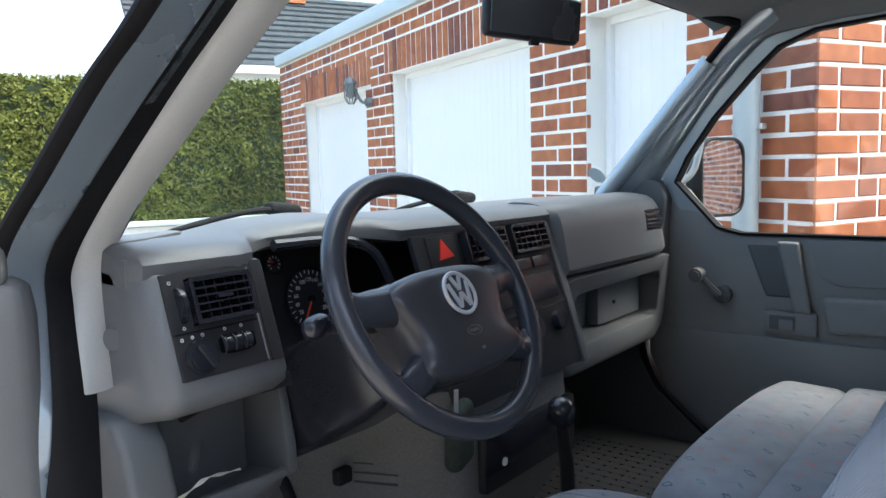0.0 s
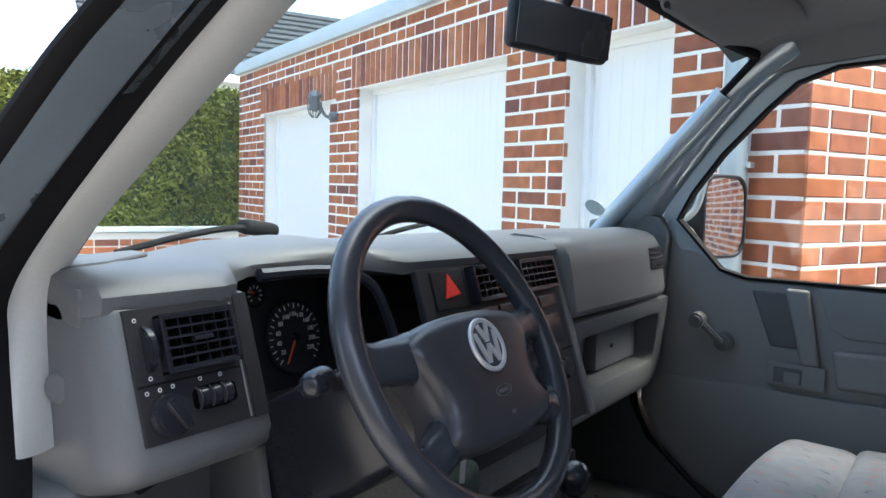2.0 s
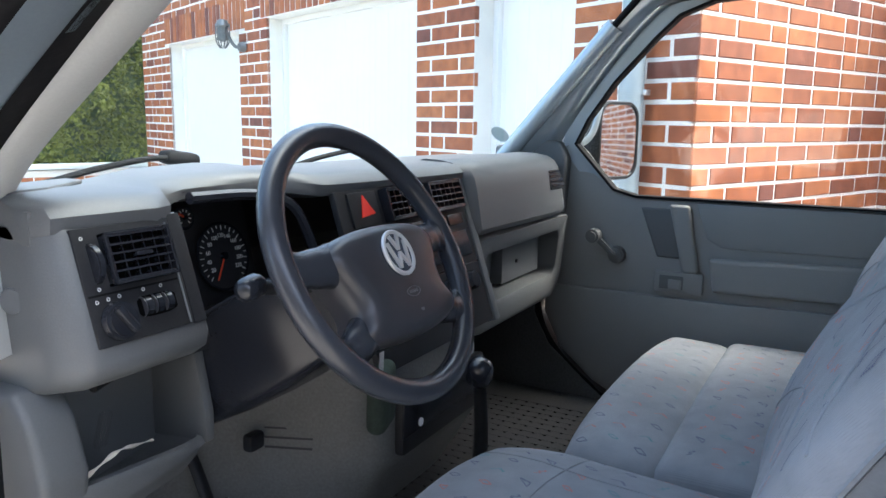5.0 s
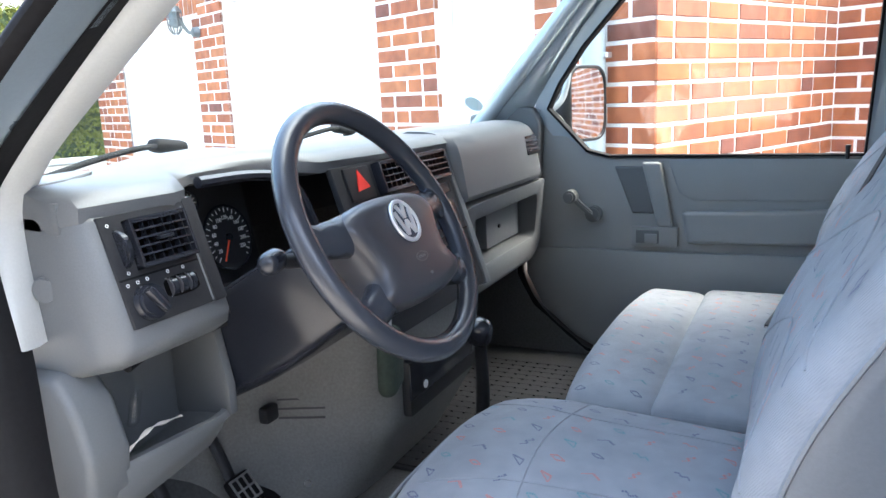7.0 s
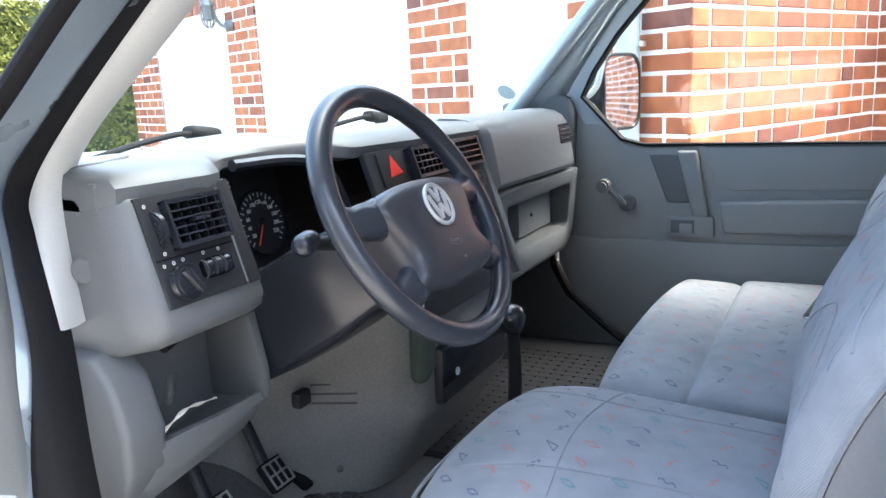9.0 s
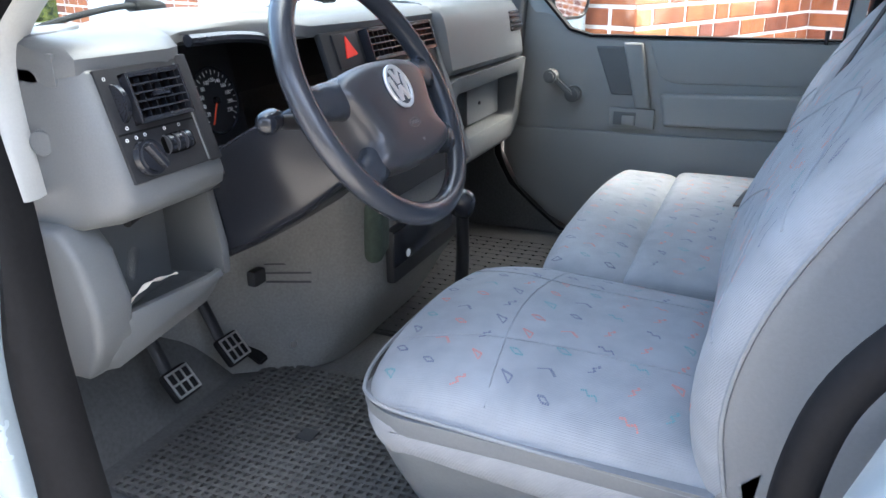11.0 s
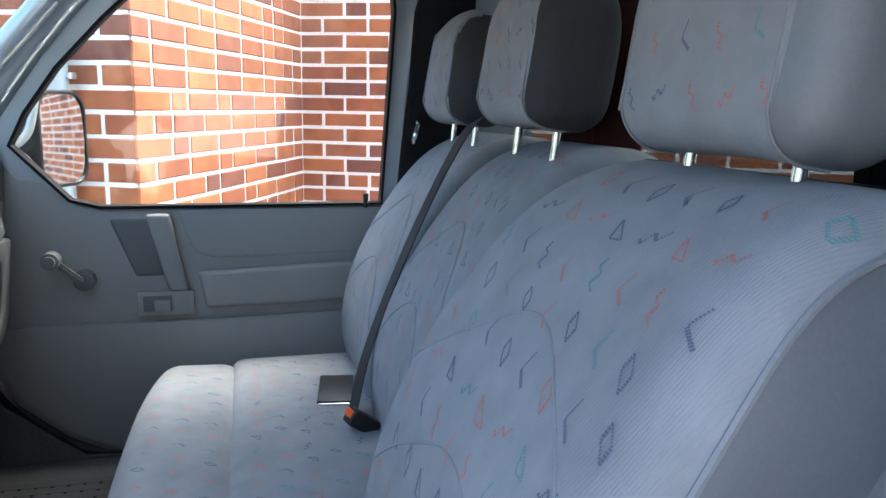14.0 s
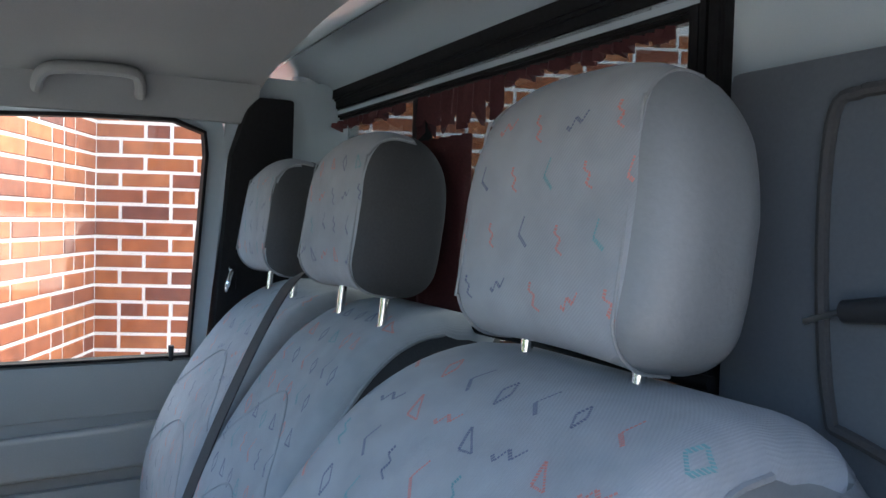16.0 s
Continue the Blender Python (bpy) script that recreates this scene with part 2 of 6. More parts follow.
def cyl(p, q, r, r2=None, n=20, bm=None, bevel=0.0):
    """A capped cylinder or cone from p to q."""
    p, q = Vector(p), Vector(q)
    b = bmesh.new()
    d = q - p
    bmesh.ops.create_cone(b, cap_ends=True, segments=n, radius1=r, radius2=r if r2 is None else r2, depth=d.length)
    if bevel:
        rims = [e for e in b.edges if abs(e.verts[0].co.z - e.verts[1].co.z) < 1e-6]
        bmesh.ops.bevel(b, geom=rims, offset=bevel, segments=2, affect="EDGES")
    m = Matrix.Translation((p + q) / 2) @ d.to_track_quat("Z", "Y").to_matrix().to_4x4()
    transform(b, m)
    return merge(bm, b)


def smooth_path(pts, per=6):
    """Catmull-Rom through the points."""
    P = [Vector(p) for p in pts]
    P = [P[0] * 2 - P[1]] + P + [P[-1] * 2 - P[-2]]
    out = []
    for i in range(1, len(P) - 2):
        for k in range(per):
            t = k / per
            a, b, c, d = P[i - 1], P[i], P[i + 1], P[i + 2]
            out.append(0.5 * ((2 * b) + (c - a) * t + (2 * a - 5 * b + 4 * c - d) * t * t + (3 * b - a - 3 * c + d) * t ** 3))
    return out + [P[-2]]


def tube(pts, r, n=10, per=6, closed=False, flat=1.0, bm=None):
    """A tube along a smoothed path; r a radius or a function of 0..1; flat squeezes it."""
    path = [Vector(p) for p in pts] if per == 0 else smooth_path(pts, per)
    b = bmesh.new()
    rings = []
    up = None
    for i, p in enumerate(path):
        if closed:
            d = path[(i + 1) % len(path)] - path[i - 1]
        else:
            d = path[min(i + 1, len(path) - 1)] - path[max(i - 1, 0)]
        d.normalize()
        if up is None:
            up = Vector((0, 0, 1)) if abs(d.z) < 0.9 else Vector((1, 0, 0))
        s = d.cross(up).normalized()
        up = s.cross(d).normalized()
        rr = r(i / (len(path) - 1)) if callable(r) else r
        rings.append([b.verts.new(p + s * (rr * math.cos(2 * math.pi * k / n)) + up * (rr * flat * math.sin(2 * math.pi * k / n))) for k in range(n)])
    pairs = list(zip(rings, rings[1:])) + ([(rings[-1], rings[0])] if closed else [])
    for a, c in pairs:
        for k in range(n):
            b.faces.new((a[k], a[(k + 1) % n], c[(k + 1) % n], c[k]))
    if not closed:
        b.faces.new(rings[0][::-1])
        b.faces.new(rings[-1])
    bmesh.ops.recalc_face_normals(b, faces=b.faces)
    return merge(bm, b)


def loft(sections, close=True, caps=True, bm=None):
    """Skin rings of equal length into one body."""
    b = bmesh.new()
    rings = [[b.verts.new(p) for p in s] for s in sections]
    n = len(rings[0])
    for a, c in zip(rings, rings[1:]):
        for k in range(n if close else n - 1):
            b.faces.new((a[k], a[(k + 1) % n], c[(k + 1) % n], c[k]))
    if caps and close:
        b.faces.new(rings[0][::-1])
        b.faces.new(rings[-1])
    bmesh.ops.recalc_face_normals(b, faces=b.faces)
    return merge(bm, b)


def prism(poly, axis, lo, hi, bevel=0.0, seg=2, bm=None, shear=None):
    """A polygon of (a, b) pairs drawn out along axis 'x' (y, z), 'y' (x, z) or 'z' (x, y)."""
    def at(p, h):
        return {"x": (h, p[0], p[1]), "y": (p[0], h, p[1]), "z": (p[0], p[1], h)}[axis]
    b = loft([[at(p, lo) for p in poly], [at(p, hi) for p in poly]])
    if bevel:
        bmesh.ops.bevel(b, geom=b.edges, offset=bevel, segments=seg, profile=0.6, affect="EDGES", clamp_overlap=True)
    if shear:
        for v in b.verts:
            v.co = shear(v.co)
    return merge(bm, b)


def frame_prism(outer, inner, lo, hi, shear=None, bm=None):
    """A ring between two polygons of equal length in the yz plane, drawn out along x."""
    b = bmesh.new()
    n = len(outer)
    vs = [[b.verts.new((x, p[0], p[1])) for p in poly] for x in (lo, hi) for poly in (outer, inner)]
    for k in range(n):
        j = (k + 1) % n
        b.faces.new((vs[0][k], vs[0][j], vs[1][j], vs[1][k]))
        b.faces.new((vs[2][k], vs[3][k], vs[3][j], vs[2][j]))
        b.faces.new((vs[0][k], vs[2][k], vs[2][j], vs[0][j]))
        b.faces.new((vs[1][k], vs[1][j], vs[3][j], vs[3][k]))
    bmesh.ops.recalc_face_normals(b, faces=b.faces)
    if shear:
        for v in b.verts:
            v.co = shear(v.co)
    return merge(bm, b)


def pillow(size, r, n=14, shape=None):
    """A dense box with rounded edges of radius r, centred; shape moves each vertex."""
    b = bmesh.new()
    bmesh.ops.create_cube(b, size=2)
    bmesh.ops.subdivide_edges(b, edges=b.edges, cuts=n, use_grid_fill=True)
    h = [s / 2 for s in size]
    for v in b.verts:
        # spread the grid lines towards the edges
        q = Vector([math.sin(max(-1, min(1, c)) * math.pi / 2) ** 1 for c in v.co])
        p = Vector([q[i] * h[i] for i in range(3)])
        core = Vector([max(-(h[i] - min(r, h[i])), min(h[i] - min(r, h[i]), p[i])) for i in range(3)])
        d = p - core
        if d.length > 1e-9:
            d = d.normalized() * min(r, min(h))
        v.co = core + d
        if shape:
            v.co = shape(v.co)
    return b


def bar(p, q, w, h, bm=None, bevel=0.0):
    """A straight bar of width w and height h from p to q."""
    p, q = Vector(p), Vector(q)
    d = q - p
    b = bmesh.new()
    bmesh.ops.create_cube(b, size=1)
    bmesh.ops.scale(b, vec=(w, h, d.length), verts=b.verts)
    if bevel:
        bmesh.ops.bevel(b, geom=b.edges, offset=bevel, segments=2, affect="EDGES")
    transform(b, Matrix.Translation((p + q) / 2) @ d.to_track_quat("Z", "Y").to_matrix().to_4x4())
    return merge(bm, b)


def disc(r, n=24, depth=0.002, bm=None, m=None):
    b = bmesh.new()
    bmesh.ops.create_cone(b, cap_ends=True, segments=n, radius1=r, radius2=r, depth=depth)
    if m:
        transform(b, m)
    return merge(bm, b)


def ring(R, r, n=40, k=10, bm=None, m=None, flat=1.0):
    pts = [(R * math.cos(2 * math.pi * i / n), R * math.sin(2 * math.pi * i / n), 0) for i in range(n)]
    b = bmesh.new()
    rows = []
    for i in range(n):
        a = 2 * math.pi * i / n
        rows.append([b.verts.new(((R + r * math.cos(2 * math.pi * j / k)) * math.cos(a), (R + r * math.cos(2 * math.pi * j / k)) * math.sin(a), r * flat * math.sin(2 * math.pi * j / k))) for j in range(k)])
    for i in range(n):
        for j in range(k):
            b.faces.new((rows[i][j], rows[(i + 1) % n][j], rows[(i + 1) % n][(j + 1) % k], rows[i][(j + 1) % k]))
    bmesh.ops.recalc_face_normals(b, faces=b.faces)
    if m:
        transform(b, m)
    return merge(bm, b)


# ---------------------------------------------------------------- the cab's shell
def lean_in(co):
    """Door tops and window frames lean towards the middle of the cab above the sill."""
    if co.z > 1.30:
        co = Vector((co.x - math.copysign(0.12 * (co.z - 1.30), co.x), co.y, co.z))
    return co


def structure(name, bm, mat, label="", smooth=False):
    return link(name, bm, mat, None, label, smooth, kind="structure")


FLOOR = 0.72
structure("floor", prism([(-0.86, -0.32), (0.86, -0.32), (0.86, 1.34), (-0.80, 1.34)], "z", FLOOR - 0.06, FLOOR), M["carpet"], "dark grey worn cab floor lining")
# bulkhead under the windscreen
structure("wall_front", loft([[(x, 1.22, FLOOR - 0.02), (x, 1.36, 0.90), (x, 1.40, 1.30), (x, 1.46, 1.30), (x, 1.46, FLOOR - 0.06), (x, 1.22, FLOOR - 0.06)] for x in (-0.80, 0.86)]), M["carpet"], "grey moulded bulkhead lining of the footwell")
# passenger's footwell side
structure("wall_footwell", prism([(0.72, FLOOR), (0.86, 0.73), (0.92, 0.775), (1.02, 0.86), (1.07, 0.95), (1.06, 1.10), (1.42, 1.10), (1.42, FLOOR)], "x", 0.76, 0.86, 0.006), M["carpet"], "grey soiled footwell side lining", True)

# rear wall with its window opening
RY = -0.145
WX0, WX1, WZ0, WZ1 = -0.343, 0.80, 1.40, 1.853
wall_bits = [box(((-0.86 + WX0) / 2, RY - 0.03, 1.32), (0.86 + WX0, 0.06, 1.30)),
             box(((WX1 + 0.86) / 2, RY - 0.03, 1.32), (0.86 - WX1, 0.06, 1.30)),
             box(((WX0 + WX1) / 2, RY - 0.03, (0.67 + WZ0) / 2), (WX1 - WX0, 0.06, WZ0 - 0.67)),
             box(((WX0 + WX1) / 2, RY - 0.03, (WZ1 + 1.97) / 2), (WX1 - WX0, 0.06, 1.97 - WZ1))]
bm = wall_bits[0]
for w in wall_bits[1:]:
    merge(bm, w)
wall_rear = structure("wall_rear", bm, M["paint"], "silver-blue painted steel rear cab wall")
# painted beam over the rear window
prof = [Vector((0, y, z)) for y, z in ((0.055, 1.950), (0.038, 1.936), (0.025, 1.936), (0.005, 1.947), (-0.05, 1.950), (-0.095, 1.938), (-0.13, 1.918), (-0.141, 1.906))]
prof = smooth_path(prof, 4)
part("beam", loft([[(x, p.y, p.z - 0.012 * (abs(x) / 0.85) ** 3) for p in prof] + [(x, -0.142, 1.99), (x, 0.055, 1.99)] for x in (-0.86, -0.6, -0.3, 0.0, 0.3, 0.6, 0.78, 0.84)]), M["paint"], wall_rear, "glossy silver-blue painted roof beam")
# moulded rear panel behind the driver
bm = box((-0.635, RY + 0.012, 1.24), (0.44, 0.024, 1.05), 0.012)
part("panel", bm, M["rear_panel"], wall_rear, "grey-blue moulded rear wall panel", True)
loop = [(-0.560, 1.728), (-0.533, 1.712), (-0.527, 1.60), (-0.540, 1.46), (-0.570, 1.435), (-0.74, 1.40), (-0.80, 1.44), (-0.80, 1.70), (-0.76, 1.728)]
part("bead", tube([(x, RY + 0.026, z) for x, z in loop] + [(loop[0][0], RY + 0.026, loop[0][1])], 0.006, 8, 5), M["seat_dark"], wall_rear)

window_2 = tagged(new("window_2"), "sliding rear cab window in a black rubber frame", kind="structure")
bm = bmesh.new()
# stepped rubber frame: three ridges, each a little further out
for d, w, out_ in ((0.004, 0.022, -0.012), (0.024, 0.018, -0.004), (0.045, 0.022, 0.003)):
    a0, a1, c0, c1 = WX0 - d, WX1 + d, WZ0 - d, WZ1 + d
    for a, b_ in (((a0, c0), (a1, c0)), ((a1, c0), (a1, c1)), ((a1, c1), (a0, c1)), ((a0, c1), (a0, c0))):
        bar((a[0], RY + out_, a[1]), (b_[0], RY + out_, b_[1]), w, 0.03, bm, 0.005)
part("frame", bm, M["rubber"], window_2)
part("divider", box((0.33, RY - 0.015, (WZ0 + WZ1) / 2), (0.03, 0.03, WZ1 - WZ0 - 0.03), 0.004), M["rubber"], window_2)
for x0, x1 in ((WX0, 0.315), (0.345, WX1)):
    p = part("pane", box(((x0 + x1) / 2, RY - 0.03, (WZ0 + WZ1) / 2), (x1 - x0, 0.004, WZ1 - WZ0)), M["tinted"], window_2, smooth=False)

part("rail", tube([(0.76, RY + 0.035, 1.443), (0.20, RY + 0.038, 1.449), (-0.42, RY + 0.035, 1.455)], 0.008, 10, 4), M["rubber"], window_2, "black rail behind the headrests")

# headlining: a shallow vault
secs = []
for y, zc, ze, hw in ((0.83, 1.835, 1.80, 0.66), (0.74, 1.88, 1.835, 0.69), (0.60, 1.93, 1.865, 0.71), (0.30, 1.955, 1.88, 0.725), (0.10, 1.955, 1.885, 0.73), (0.045, 1.948, 1.882, 0.73)):
    row = []
    for k in range(17):
        s = -1 + 2 * k / 16
        row.append((hw * s, y, ze + (zc - ze) * (1 - abs(s) ** 3.5)))
    row += [(x, yy, z + 0.05) for x, yy, z in row[::-1]]
    secs.append(row)
structure("ceiling", loft(secs), M["head"], "grey cloth headlining of the cab", True)
structure("roof", box((0, 0.25, 2.02), (1.62, 1.20, 0.05), 0.02), M["paint"], "silver-blue painted steel cab roof", True)

# windscreen
window_1 = tagged(new("window_1"), "large raked laminated windscreen", kind="structure")


def screen(s, t, off=0.0):
    """A point of the curved windscreen: s across -1..1, t from bottom to top."""
    hw = 0.72 - 0.05 * t
    y = (1.40 - 0.22 * abs(s) ** 2.6) * (1 - t) + (0.86 - 0.08 * abs(s) ** 2.6) * t
    z = 1.395 * (1 - t) + (1.845 - 0.03 * s * s) * t
    return (hw * s, y + off, z + off * 0.8)


p = part("pane", loft([[screen(-1 + k / 8, t / 6) for k in range(17)] for t in range(7)], close=False), M["screen"], window_1, "clear windscreen glass")
p.visible_shadow = False
part("seal", tube([screen(-1 + k / 8, 1.0) for k in range(17)], 0.012, 8, 2), M["rubber"], window_1)
part("seal", tube([screen(1, t / 6, -0.004) for t in range(7)], 0.009, 8, 2), M["rubber"], window_1)
part("seal", tube([screen(-1, t / 6, -0.004) for t in range(7)], 0.009, 8, 2), M["rubber"], window_1)

# right pillar between windscreen and door
pil = [(0.725, 1.19, 1.36), (0.722, 1.12, 1.44), (0.705, 0.96, 1.615), (0.692, 0.85, 1.735)]
structure("pillar_right", tube(pil, 0.027, 16, 6, flat=0.9), M["paint"], "silver-blue painted windscreen pillar", True)
rail = []
for y, dz, dx in ((0.80, -0.05, -0.025), (0.70, -0.022, -0.008), (0.55, -0.005, 0), (0.30, 0, 0), (0.05, 0, 0)):
    rail.append([(x + dx, y, z + dz) for x, z in ((0.690, 1.893), (0.705, 1.862), (0.716, 1.828), (0.721, 1.812), (0.748, 1.812), (0.748, 1.90))])
structure("trim_right", loft(rail), M["head"], "grey moulded roof rail trim above the door", True)

# cover between the windscreen edge and the door's window frame
edge_a = [(0.742, 1.205, 1.33), (0.728, 1.165, 1.405), (0.715, 1.06, 1.505), (0.700, 0.93, 1.65), (0.688, 0.82, 1.765), (0.685, 0.72, 1.85)]
edge_b = [(0.795, 1.05, 1.33), (0.790, 1.03, 1.405), (0.775, 0.985, 1.485), (0.750, 0.885, 1.622), (0.735, 0.785, 1.735), (0.725, 0.70, 1.805)]
secs = []
for a, b_ in zip(smooth_path(edge_a, 5), smooth_path(edge_b, 5)):
    o = Vector((0.035, 0.03, 0.0))
    i_ = Vector((-0.010, -0.012, 0.0))
    secs.append([a, a * 0.7 + b_ * 0.3 + i_, a * 0.3 + b_ * 0.7 + i_, b_, b_ + o, a + o])
structure("pillar_cover", loft(secs), M["paint"], "silver-blue painted inner face of the windscreen pillar", True)

# ---------------------------------------------------------------- passenger's door
door_1 = tagged(new("door_1"), "closed passenger door with grey moulded trim", kind="structure")
DX = 0.79
low = [(0.10, 0.72), (0.80, 0.715), (0.90, 0.765), (1.0, 0.85), (1.05, 0.95), (1.05, 1.06), (1.03, 1.30), (0.985, 1.42), (0.955, 1.415), (0.90, 1.345), (0.85, 1.305), (0.79, 1.295), (0.10, 1.295)]
bm = prism(low, "x", DX, DX + 0.06, 0.008)
part("panel", bm, M["door"], door_1, "grey grained plastic door card")
bm = prism([(0.11, 0.735), (0.79, 0.73), (0.89, 0.78), (0.985, 0.862), (1.03, 0.95), (1.03, 1.035), (0.62, 1.035), (0.11, 1.045)], "x", DX - 0.016, DX + 0.01, 0.006)
part("lower_panel", bm, M["door"], door_1)
# arm shelf with its rounded recess
bm = prism([(0.20, 1.165), (0.60, 1.15), (0.585, 1.062), (0.20, 1.07)], "x", DX - 0.022, DX + 0.01, 0.012, 3)
part("armrest", bm, M["door"], door_1)
bm = prism([(0.13, 1.292), (0.64, 1.292), (0.61, 1.20), (0.57, 1.178), (0.14, 1.185)], "x", DX - 0.006, DX + 0.01, 0.006, 2)
part("upper_panel", bm, M["door"], door_1)
# pull grip: a raised plate coloured dark like a shaded well, and the bar across it
bm = prism([(0.785, 1.272), (0.700, 1.272), (0.672, 1.140), (0.735, 1.140)], "x", DX - 0.004, DX + 0.01, 0.01, 3)
part("grip_well", bm, M["grip_dark"], door_1)
part("grip", prism([(0.708, 1.284), (0.655, 1.284), (0.622, 1.105), (0.664, 1.105)], "x", DX - 0.018, DX + 0.004, 0.009, 3), M["door"], door_1)
bm = box((DX - 0.008, 0.672, 1.078), (0.016, 0.125, 0.056), 0.004)
part("latch_plate", bm, M["door"], door_1)
# the latch recess's shade is a dark plate
part("latch_well", box((DX - 0.0165, 0.69, 1.078), (0.004, 0.062, 0.036), 0.0015), M["grip_dark"], door_1)
part("latch_lever", box((DX - 0.020, 0.680, 1.074), (0.008, 0.034, 0.026), 0.003), M["door"], door_1)
part("corner", prism([(0.995, 1.24), (0.985, 1.395), (1.005, 1.438), (1.05, 1.448), (1.20, 1.425), (1.21, 1.24)], "x", 0.748, 0.805, 0.01, 3), M["grip_dark"], door_1)
# window crank: door plastic, coloured darker to tone down the light on it
bm = cyl((DX + 0.005, 0.842, 1.137), (DX - 0.022, 0.842, 1.137), 0.025, 0.022, 20, bevel=0.004)
bar((DX - 0.026, 0.842, 1.137), (DX - 0.030, 0.897, 1.186), 0.024, 0.014, bm, 0.004)
part("crank", bm, M["grip_dark"], door_1)
part("knob", cyl((DX - 0.018, 0.900, 1.189), (DX - 0.060, 0.900, 1.189), 0.020, 0.018, 18, bevel=0.006), M["grip_dark"], door_1)
part("lock_pin", cyl((DX - 0.005, 0.211, 1.29), (DX - 0.008, 0.211, 1.325), 0.0045, 0.0065, 10, bevel=0.001), M["black"], door_1)
# window frame, seal and glass
win = [(0.175, 1.302), (0.80, 1.302), (0.86, 1.318), (0.915, 1.38), (0.965, 1.435), (0.93, 1.50), (0.86, 1.595), (0.76, 1.70), (0.70, 1.755), (0.62, 1.785), (0.40, 1.80), (0.22, 1.805), (0.16, 1.785), (0.155, 1.74)]


def grow(poly, d):
    out = []
    n = len(poly)
    for i in range(n):
        a, b_, c_ = Vector(poly[i - 1]), Vector(poly[i]), Vector(poly[(i + 1) % n])
        t = ((b_ - a).normalized() + (c_ - b_).normalized()).normalized()
        out.append((b_.x + t.y * d, b_.y - t.x * d))
    return out


part("window_seal", frame_prism(grow(win, 0.007), win, DX - 0.006, DX + 0.03, lean_in), M["rubber"], door_1, smooth=False)
part("window_frame", frame_prism(grow(win, 0.050), grow(win, 0.005), DX + 0.007, DX + 0.05, lean_in), M["paint"], door_1, "silver-blue painted window frame", smooth=False)
p = part("pane", prism(win, "x", DX + 0.012, DX + 0.016, shear=lean_in), M["glass"], door_1, "clear side glass", smooth=False)
p.visible_shadow = False
part("door_seal", tube([(0.775, 1.06, 1.10), (0.775, 1.063, 0.96), (0.775, 1.015, 0.855), (0.775, 0.91, 0.76), (0.775, 0.82, 0.718), (0.775, 0.5, 0.712)], 0.011, 8, 6), M["rubber"], door_1)
# dark pillar behind the door
structure("pillar_rear_right", prism([(0.13, 0.70), (0.13, 1.30), (0.105, 1.74), (0.075, 1.84), (0.05, 1.87), (-0.03, 1.87), (-0.04, 0.70)], "x", 0.765, 0.86, 0.01, shear=lean_in), M["rubber"], "dark trimmed pillar behind the passenger door", True)

structure("wall_corner_right", prism([(-0.2, 0.70), (0.125, 0.70), (0.125, 1.30), (0.11, 1.92), (-0.2, 1.92)], "x", 0.812, 0.862, shear=lean_in), M["paint"], "silver-blue painted panel behind the passenger door")
structure("pillar_corner_right", tube([(0.83, -0.10, 0.74), (0.835, -0.10, 1.30), (0.82, -0.10, 1.60), (0.80, -0.10, 1.94)], 0.048, 14, 6, flat=0.8), M["paint"], "silver-blue painted corner post beside the rear window", True)
# ---------------------------------------------------------------- driver's door opening
def ribbon(edge_a, edge_b, mat, name, label, depth=0.02, r=0.006):
    """A strip between two edges, drawn out inwards, with soft edges."""
    A, B = smooth_path(edge_a, 6), smooth_path(edge_b, 6)
    n = min(len(A), len(B))
    secs = []
    for i in range(n):
        a, b_ = A[i * (len(A) - 1) // (n - 1)], B[i * (len(B) - 1) // (n - 1)]
        m_ = (a + b_) / 2
        nrm = Vector((-0.9, -0.43, 0)).normalized()
        secs.append([a, a * 0.75 + b_ * 0.25 + nrm * r, m_ + nrm * r * 1.3, a * 0.25 + b_ * 0.75 + nrm * r, b_, b_ - nrm * depth, a - nrm * depth])
    return structure(name, loft(secs), mat, label, True)


A_ = [(-0.769, 1.108, 1.224), (-0.757, 1.124, 1.33), (-0.749, 1.122, 1.39), (-0.742, 1.083, 1.445), (-0.732, 0.975, 1.532), (-0.716, 0.800, 1.665), (-0.70, 0.62, 1.79)]
B_ = [(-0.799, 1.098, 1.229), (-0.786, 1.135, 1.335), (-0.780, 1.140, 1.385), (-0.770, 1.076, 1.460), (-0.756, 0.930, 1.585), (-0.747, 0.832, 1.660), (-0.735, 0.66, 1.79)]
C_ = [(-0.905, 1.03, 0.72), (-0.878, 1.075, 0.90), (-0.862, 1.10, 1.06), (-0.838, 1.10, 1.205), (-0.818, 1.130, 1.315), (-0.809, 1.140, 1.392), (-0.800, 1.070, 1.462), (-0.788, 0.946, 1.563), (-0.777, 0.824, 1.655), (-0.76, 0.66, 1.785)]
D_ = [(-0.945, 1.06, 0.72), (-0.925, 1.10, 0.90), (-0.91, 1.125, 1.06), (-0.89, 1.135, 1.21), (-0.875, 1.135, 1.32), (-0.867, 1.111, 1.410), (-0.855, 1.010, 1.502), (-0.845, 0.905, 1.588), (-0.838, 0.820, 1.645), (-0.82, 0.66, 1.775)]
ribbon(A_, B_, M["trim"], "pillar_trim", "pale grey plastic windscreen pillar trim")
B2 = [(-0.862, 0.96, 0.72), (-0.838, 1.02, 0.90), (-0.822, 1.06, 1.06)] + B_
ribbon([tuple(Vector(p) + Vector((0.004, 0.004, 0))) for p in B2], C_, M["rubber"], "trim_seal", "black rubber seal of the driver's door opening", r=0.016)
